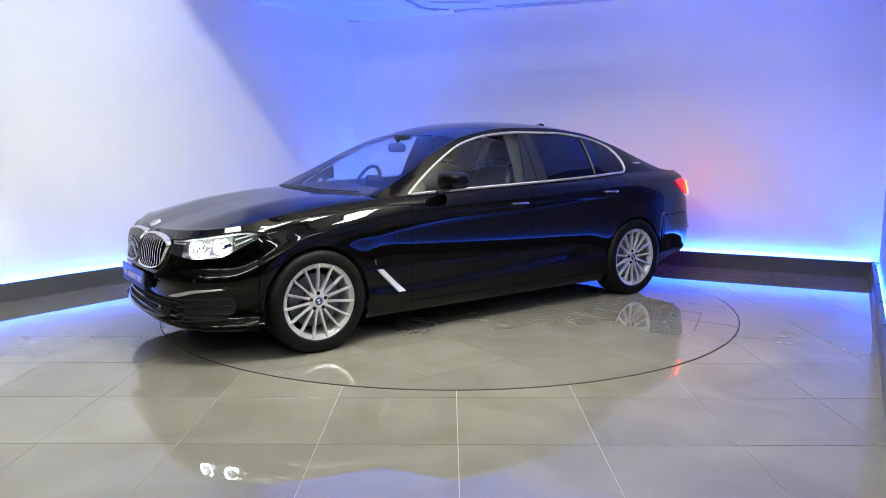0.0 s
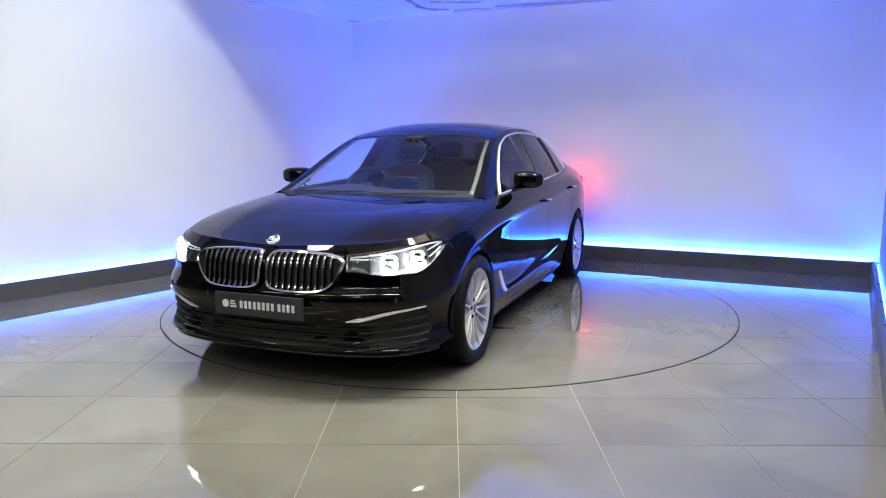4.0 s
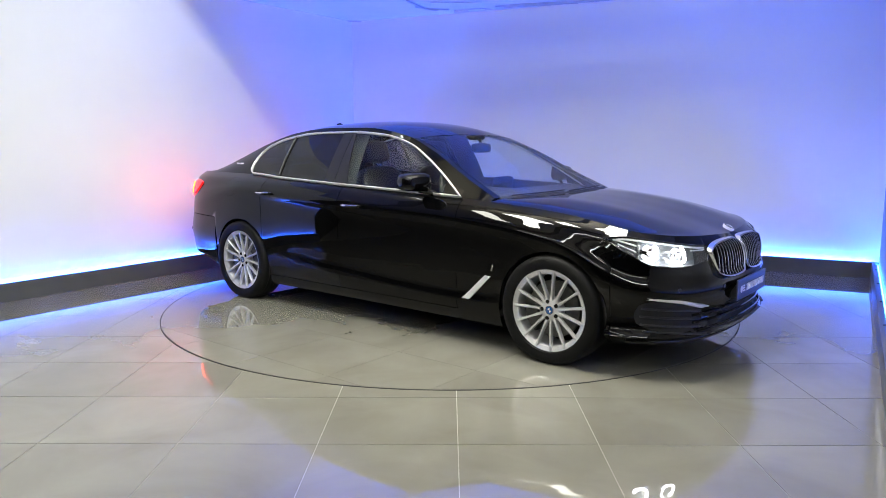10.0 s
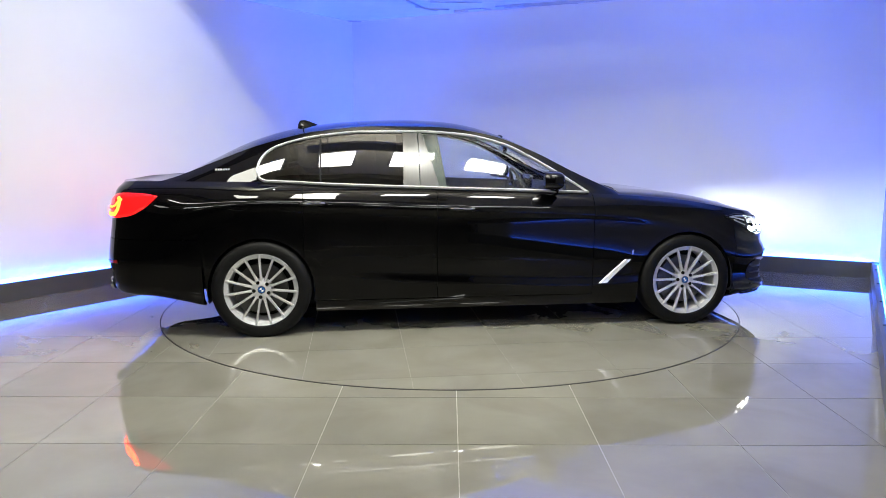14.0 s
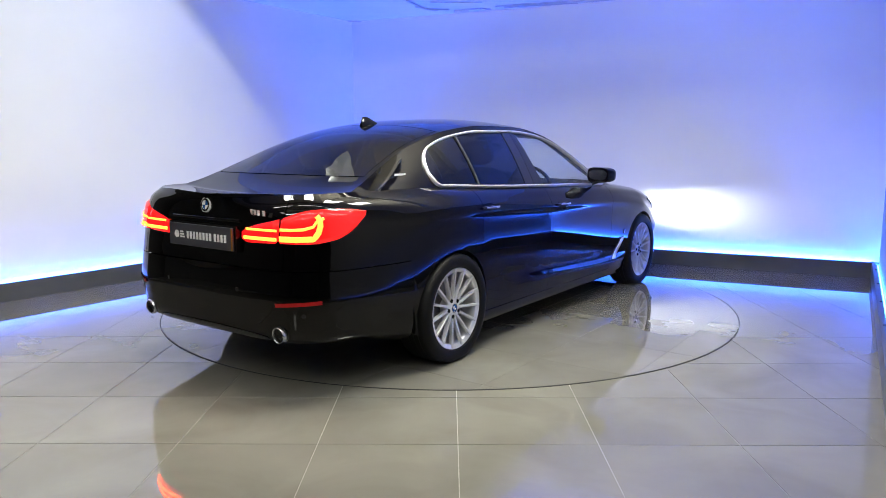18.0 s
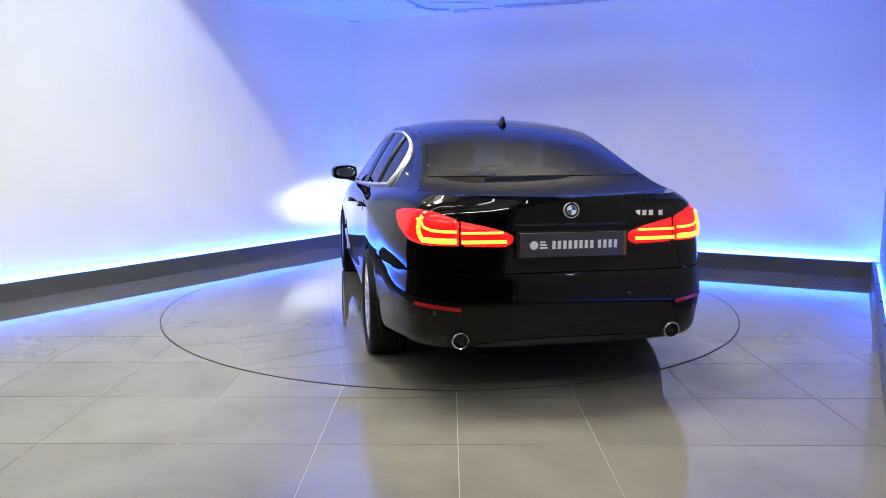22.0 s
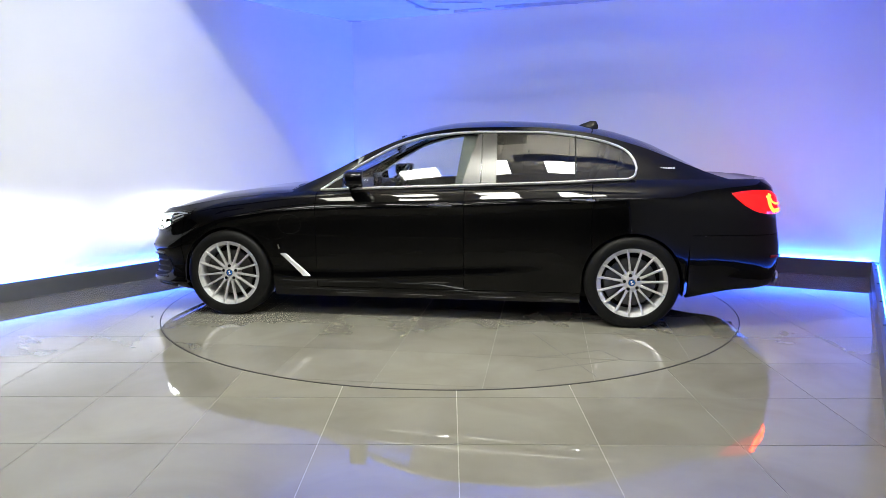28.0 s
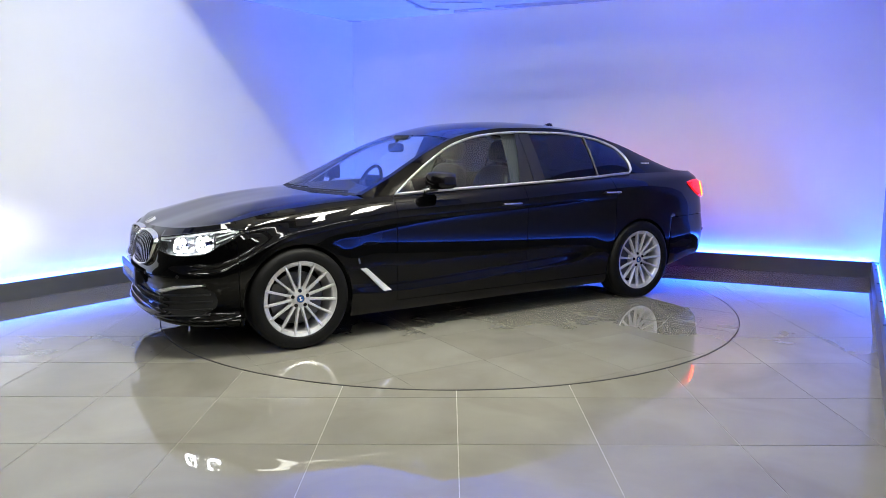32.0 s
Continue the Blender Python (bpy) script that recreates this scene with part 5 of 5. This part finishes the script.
for sg in (1, -1):
    mm = pose(0.475, sg * 0.952, 1.040, 0, 0, sg * 12)
    bm = bmesh.new()
    super_shell(bm, (0, 0, 0), (0.090, 0.106, 0.062), 0.55, mm)
    for v in bm.verts:
        l = mm.inverted() @ v.co
        if l.x < -0.045:
            l.x = -0.045 - (l.x + 0.045) * 0.1
        l.z *= 1 - 0.25 * max(0, sg * l.y / 0.115) * 0.5
        v.co = mm @ l
    mr = part("door_mirror", bm, PAINT, CAR, "black door mirror")
    bm = bmesh.new()
    pts = chaikin([(-0.086, -0.042), (-0.086, 0.046), (0.086, 0.040), (0.086, -0.036)], 2)
    grid(bm, [[mm @ Vector((-0.047, y * k, z * k)) for y, z in pts] for k in (1.0, 0.5, 0.02)], close_v=True)
    part("mirror_glass", bm, CHROME, mr, "mirror glass")
    bm = bmesh.new()
    tube(bm, [mm @ Vector((0.0, -sg * 0.04, -0.055)), Vector((0.53, sg * 0.87, 0.975)), Vector((0.56, sg * 0.83, 0.962))], 0.016, 8, False, 0.8)
    part("mirror_arm", bm, GLOSS_BLACK, mr)
    bm = bmesh.new()
    tube(bm, [mm @ Vector((0.074 - 0.03 * abs(t), sg * 0.10 * t, -0.008)) for t in np.linspace(-0.9, 0.9, 9)], 0.004, 6)
    part("indicator_strip", bm, SATIN_CHROME, mr)
    bm = bmesh.new()
    tri = [side_point(0.775, belt(0.775).z + 0.01, sg, 0.003), side_point(0.62, belt(0.62).z + 0.012, sg, 0.003), side_point(0.62, dlo_top(0.62) - 0.012, sg, 0.003)]
    vs = [bm.verts.new(p) for p in tri]
    bm.faces.new(vs)
    flange(bm, 0.006)
    part("mirror_sail", bm, GLOSS_BLACK, CAR, smooth=False)

# flaps for charging (left wing) and fuel (right quarter)
for sg, xc, zc, hx, hz in ((1, 1.0, 0.70, 0.085, 0.07), (-1, -1.62, 0.93, 0.085, 0.075)):
    pts = chaikin([(-1, -1), (1, -1), (1, 1), (-1, 1)], 2)
    bm = bmesh.new()
    tube(bm, [skin(sg * s_at(xc + hx * a), zc + hz * b, -0.0006) for a, b in pts], 0.0010, 5, True)
    part("flap_joint", bm, DARK, CAR)

# aerial fin, cowl and wipers
bm = bmesh.new()
rows = []
for t in np.linspace(0, 1, 12):
    x = -1.12 - 0.165 * t
    h = 0.064 * pchip([0, 0.3, 0.75, 0.93, 1], [0.02, 0.45, 0.98, 1.0, 0.55], t)
    w = 0.042 * (1 - 0.5 * t)
    zb = roof_row(x, 3)[1].z - 0.012
    rows.append([Vector((x, y, zb + z * (h + 0.012))) for y, z in ((-w, 0), (-w * 0.7, 0.35), (-w * 0.28, 0.85), (0, 1), (w * 0.28, 0.85), (w * 0.7, 0.35), (w, 0))])
grid(bm, rows)
bmesh.ops.holes_fill(bm, edges=[e for e in bm.edges if e.is_boundary], sides=40)
part("aerial_fin", bm, PAINT, CAR, "black shark-fin roof aerial")
bm = bmesh.new()
rows = []
for v in np.linspace(-0.96, 0.96, 25):
    p = roof_row(0.985, 3, v, v)[0]
    rows.append([p + Vector((-0.02, 0, 0.004)), p + Vector((0.03, 0, -0.012)), p + Vector((0.06, 0, -0.03))])
grid(bm, rows)
part("cowl", bm, TRIM_BLACK, CAR)
for ya, yb in ((-0.62, -0.02), (0.02, 0.60)):
    bm = bmesh.new()
    tube(bm, [roof_row(0.990 - 0.014 * t, 3, (ya + (yb - ya) * t) / 0.77, (ya + (yb - ya) * t) / 0.77, 0.008)[0] for t in np.linspace(0, 1, 12)], 0.0045, 6)
    part("wiper", bm, TRIM_BLACK, CAR)

# ---------------------------------------------------------------- car interior
LINER = plain("headliner_fabric", (0.36, 0.37, 0.36), 0.9, vary=0.05, bump=0.2, bscale=150)
PILLAR_LINER = plain("pillar_lining", (0.13, 0.14, 0.13), 0.85, vary=0.06, bump=0.2, bscale=150)
PILLAR_TRIM = plain("pillar_trim", (0.07, 0.077, 0.073), 0.7, vary=0.08, bump=0.2, bscale=150)
DOOR_CARD = plain("door_card", (0.02, 0.02, 0.021), 0.6, vary=0.1, bump=0.2, bscale=90)
bm = bmesh.new()
grid(bm, [[p + Vector((0, 0, -0.02)) for p in roof_row(x, 17, -0.97, 0.97)] for x in np.linspace(-1.15, 0.18, 14)])
part("headliner", bm, LINER, CAR, "pale fabric headliner")
bm = bmesh.new()
slab(bm, [Vector((0.95, 0.70)), Vector((-1.1, 0.72)), Vector((-1.1, -0.72)), Vector((0.95, -0.70))], 0.26, 0.30)
part("cabin_floor", bm, DARK, CAR, smooth=False)
bm = bmesh.new()
slab(bm, [Vector((-1.35, 0.60)), Vector((-2.02, 0.60)), Vector((-2.02, -0.60)), Vector((-1.35, -0.60))], 1.00, 1.03)
part("parcel_shelf", bm, DOOR_CARD, CAR, smooth=False)
for sg in (1, -1):
    bm = bmesh.new()
    rows = []
    for x in np.linspace(-1.35, 0.95, 24):
        b = belt(x, sg)
        rows.append([Vector((x, b.y - sg * 0.012, b.z + 0.006)), Vector((x, b.y - sg * 0.055, b.z + 0.002)), Vector((x, b.y - sg * 0.07, b.z - 0.05)), Vector((x, b.y - sg * 0.09, 0.55)), Vector((x, b.y - sg * 0.12, 0.28))])
    grid(bm, rows)
    part("door_card", bm, DOOR_CARD, CAR)
    bm = bmesh.new()
    grid(bm, [[p + Vector((-0.012, -sg * 0.012, -0.016)) for p in roof_row(x, 4, sg * 0.90, sg * 0.99)] for x in np.linspace(0.15, 0.97, 12)])
    part("pillar_liner", bm, PILLAR_LINER, CAR, "grey windscreen pillar lining")
    bm = bmesh.new()
    rows = []
    for x, d in ((-0.27, 0.030), (-0.31, 0.055), (-0.38, 0.062), (-0.46, 0.055), (-0.50, 0.030)):
        rows.append([side_point(x + 0.05 * (1 - v), belt(x).z + (rail(x).z - 0.03 - belt(x).z) * v, sg, -d) for v in np.linspace(0, 1, 8)])
    grid(bm, rows)
    part("centre_pillar_liner", bm, PILLAR_TRIM, CAR, "pale centre pillar trim")
bm = bmesh.new()
rows = []
for y in np.linspace(-0.72, 0.72, 25):
    w = 1 - (abs(y) / 0.72) ** 4 * 0.25
    bump_ = 0.035 * math.exp(-((y + 0.37) / 0.2) ** 2)
    rows.append([Vector((1.02 * w + 0.0, y, 0.945)), Vector((0.80, y, 0.965 + bump_ * 0.5)), Vector((0.60, y, 0.955 + bump_)), Vector((0.53, y, 0.92 + bump_)), Vector((0.52, y, 0.80)), Vector((0.60, y, 0.60)), Vector((0.7, y, 0.40))])
grid(bm, rows)
part("dashboard", bm, DOOR_CARD, CAR, "black dashboard")
bm = bmesh.new()
mw = pose(0.40, -0.37, 0.93, 0, 0, 0) @ pose(0, 0, 0, 0, -24, 0) @ pose(0, 0, 0, 0, 0, 90)
tube(bm, [mw @ Vector((0.185 * math.cos(a), 0, 0.185 * math.sin(a))) for a in np.linspace(0, 2 * math.pi, 33)[:-1]], 0.015, 8, True)
sw = part("steering_wheel", bm, LEATHER, CAR, "black leather steering wheel")
bm = bmesh.new()
super_shell(bm, (0, -0.02, 0), (0.07, 0.03, 0.055), 0.6, mw)
for a in (0, math.pi, -math.pi / 2):
    tube(bm, [mw @ Vector((0.05 * math.cos(a), -0.01, 0.05 * math.sin(a))), mw @ Vector((0.18 * math.cos(a), 0, 0.18 * math.sin(a)))], 0.016, 6, False, 0.5)
part("wheel_boss", bm, LEATHER, sw)


def seat(x, y, rear=False):
    bm = bmesh.new()
    super_shell(bm, (x + 0.02, y, 0.48), (0.27, 0.25, 0.09), 0.5)
    st_ = part("rear_seat" if rear else "front_seat", bm, LEATHER, CAR, "black leather seat")
    bm = bmesh.new()
    super_shell(bm, (0, 0, 0.30), (0.085, 0.245, 0.34), 0.5, pose(x - 0.24, y, 0.50, 0, -19, 0))
    part("seat_back", bm, LEATHER, st_)
    bm = bmesh.new()
    super_shell(bm, (0, 0, 0.755), (0.055, 0.13, 0.085), 0.5, pose(x - 0.24, y, 0.50, 0, -17, 0))
    part("headrest", bm, LEATHER, st_)
    for dy in (-0.05, 0.05):
        bm = bmesh.new()
        tube(bm, [pose(x - 0.24, y, 0.50, 0, -17, 0) @ Vector((0, dy, 0.60)), pose(x - 0.24, y, 0.50, 0, -17, 0) @ Vector((0, dy, 0.72))], 0.007, 6)
        part("headrest_post", bm, CHROME, st_)


for y in (0.37, -0.37):
    seat(0.02, y)
    seat(-0.92, y * 0.95, True)
bm = bmesh.new()
super_shell(bm, (0.33, 0, 1.255), (0.02, 0.115, 0.036), 0.5)
tube(bm, [Vector((0.34, 0, 1.27)), Vector((0.30, 0, 1.335))], 0.012, 6)
part("interior_mirror", bm, GLOSS_BLACK, CAR, "black interior mirror")
bm = bmesh.new()
super_shell(bm, (0.27, 0, 1.335), (0.05, 0.09, 0.02), 0.6)
part("sensor_pod", bm, TRIM_BLACK, CAR)
bm = bmesh.new()
super_shell(bm, (0.535, 0.0, 0.99), (0.012, 0.13, 0.055), 0.35)
part("dash_screen", bm, GLOSS_BLACK, CAR)

# ---------------------------------------------------------------- moving things
TURN = [(0.0, -143.45), (0.5, -143.3), (1.0, -141.7), (1.5, -138.6), (2.0, -133.7), (2.5, -128.2), (3.0, -122.5), (3.5, -117.0),
        (4.5, -104.8), (5.5, -92.3), (6.5, -80.2), (7.5, -68.1), (8.5, -56.2), (9.5, -44.5), (10.5, -32.5), (11.5, -20.9), (12.5, -9.6), (13.5, 1.6),
        (14.5, 13.1), (15.5, 25.5), (16.5, 37.9), (17.5, 49.0), (18.5, 60.1), (19.5, 71.8), (20.5, 83.6), (21.5, 95.4), (22.5, 107.2), (23.5, 119.0),
        (24.5, 130.7), (25.5, 142.5), (26.5, 154.6), (27.5, 166.8), (28.5, 178.0), (29.5, 189.0), (30.5, 200.1), (31.0, 205.6), (31.5, 209.3), (32.0, 211.7)]
CAR_X, CAR_Y = 0.090, -0.131


def motions():
    rows, deck = [], []
    for t, a in TURN:
        deck.append((t, pose(0, 0, 0, 0, 0, a)))
        c, s = math.cos(radians(a)), math.sin(radians(a))
        rows.append((t, pose(CAR_X * c - CAR_Y * s, CAR_X * s + CAR_Y * c, 0.004, 0, 0, a)))
    walk(CAR, rows)
    walk(TABLE, deck)


# ---------------------------------------------------------------- tiles
floor_tiles()
table_tiles()
table_hatch()
motions()
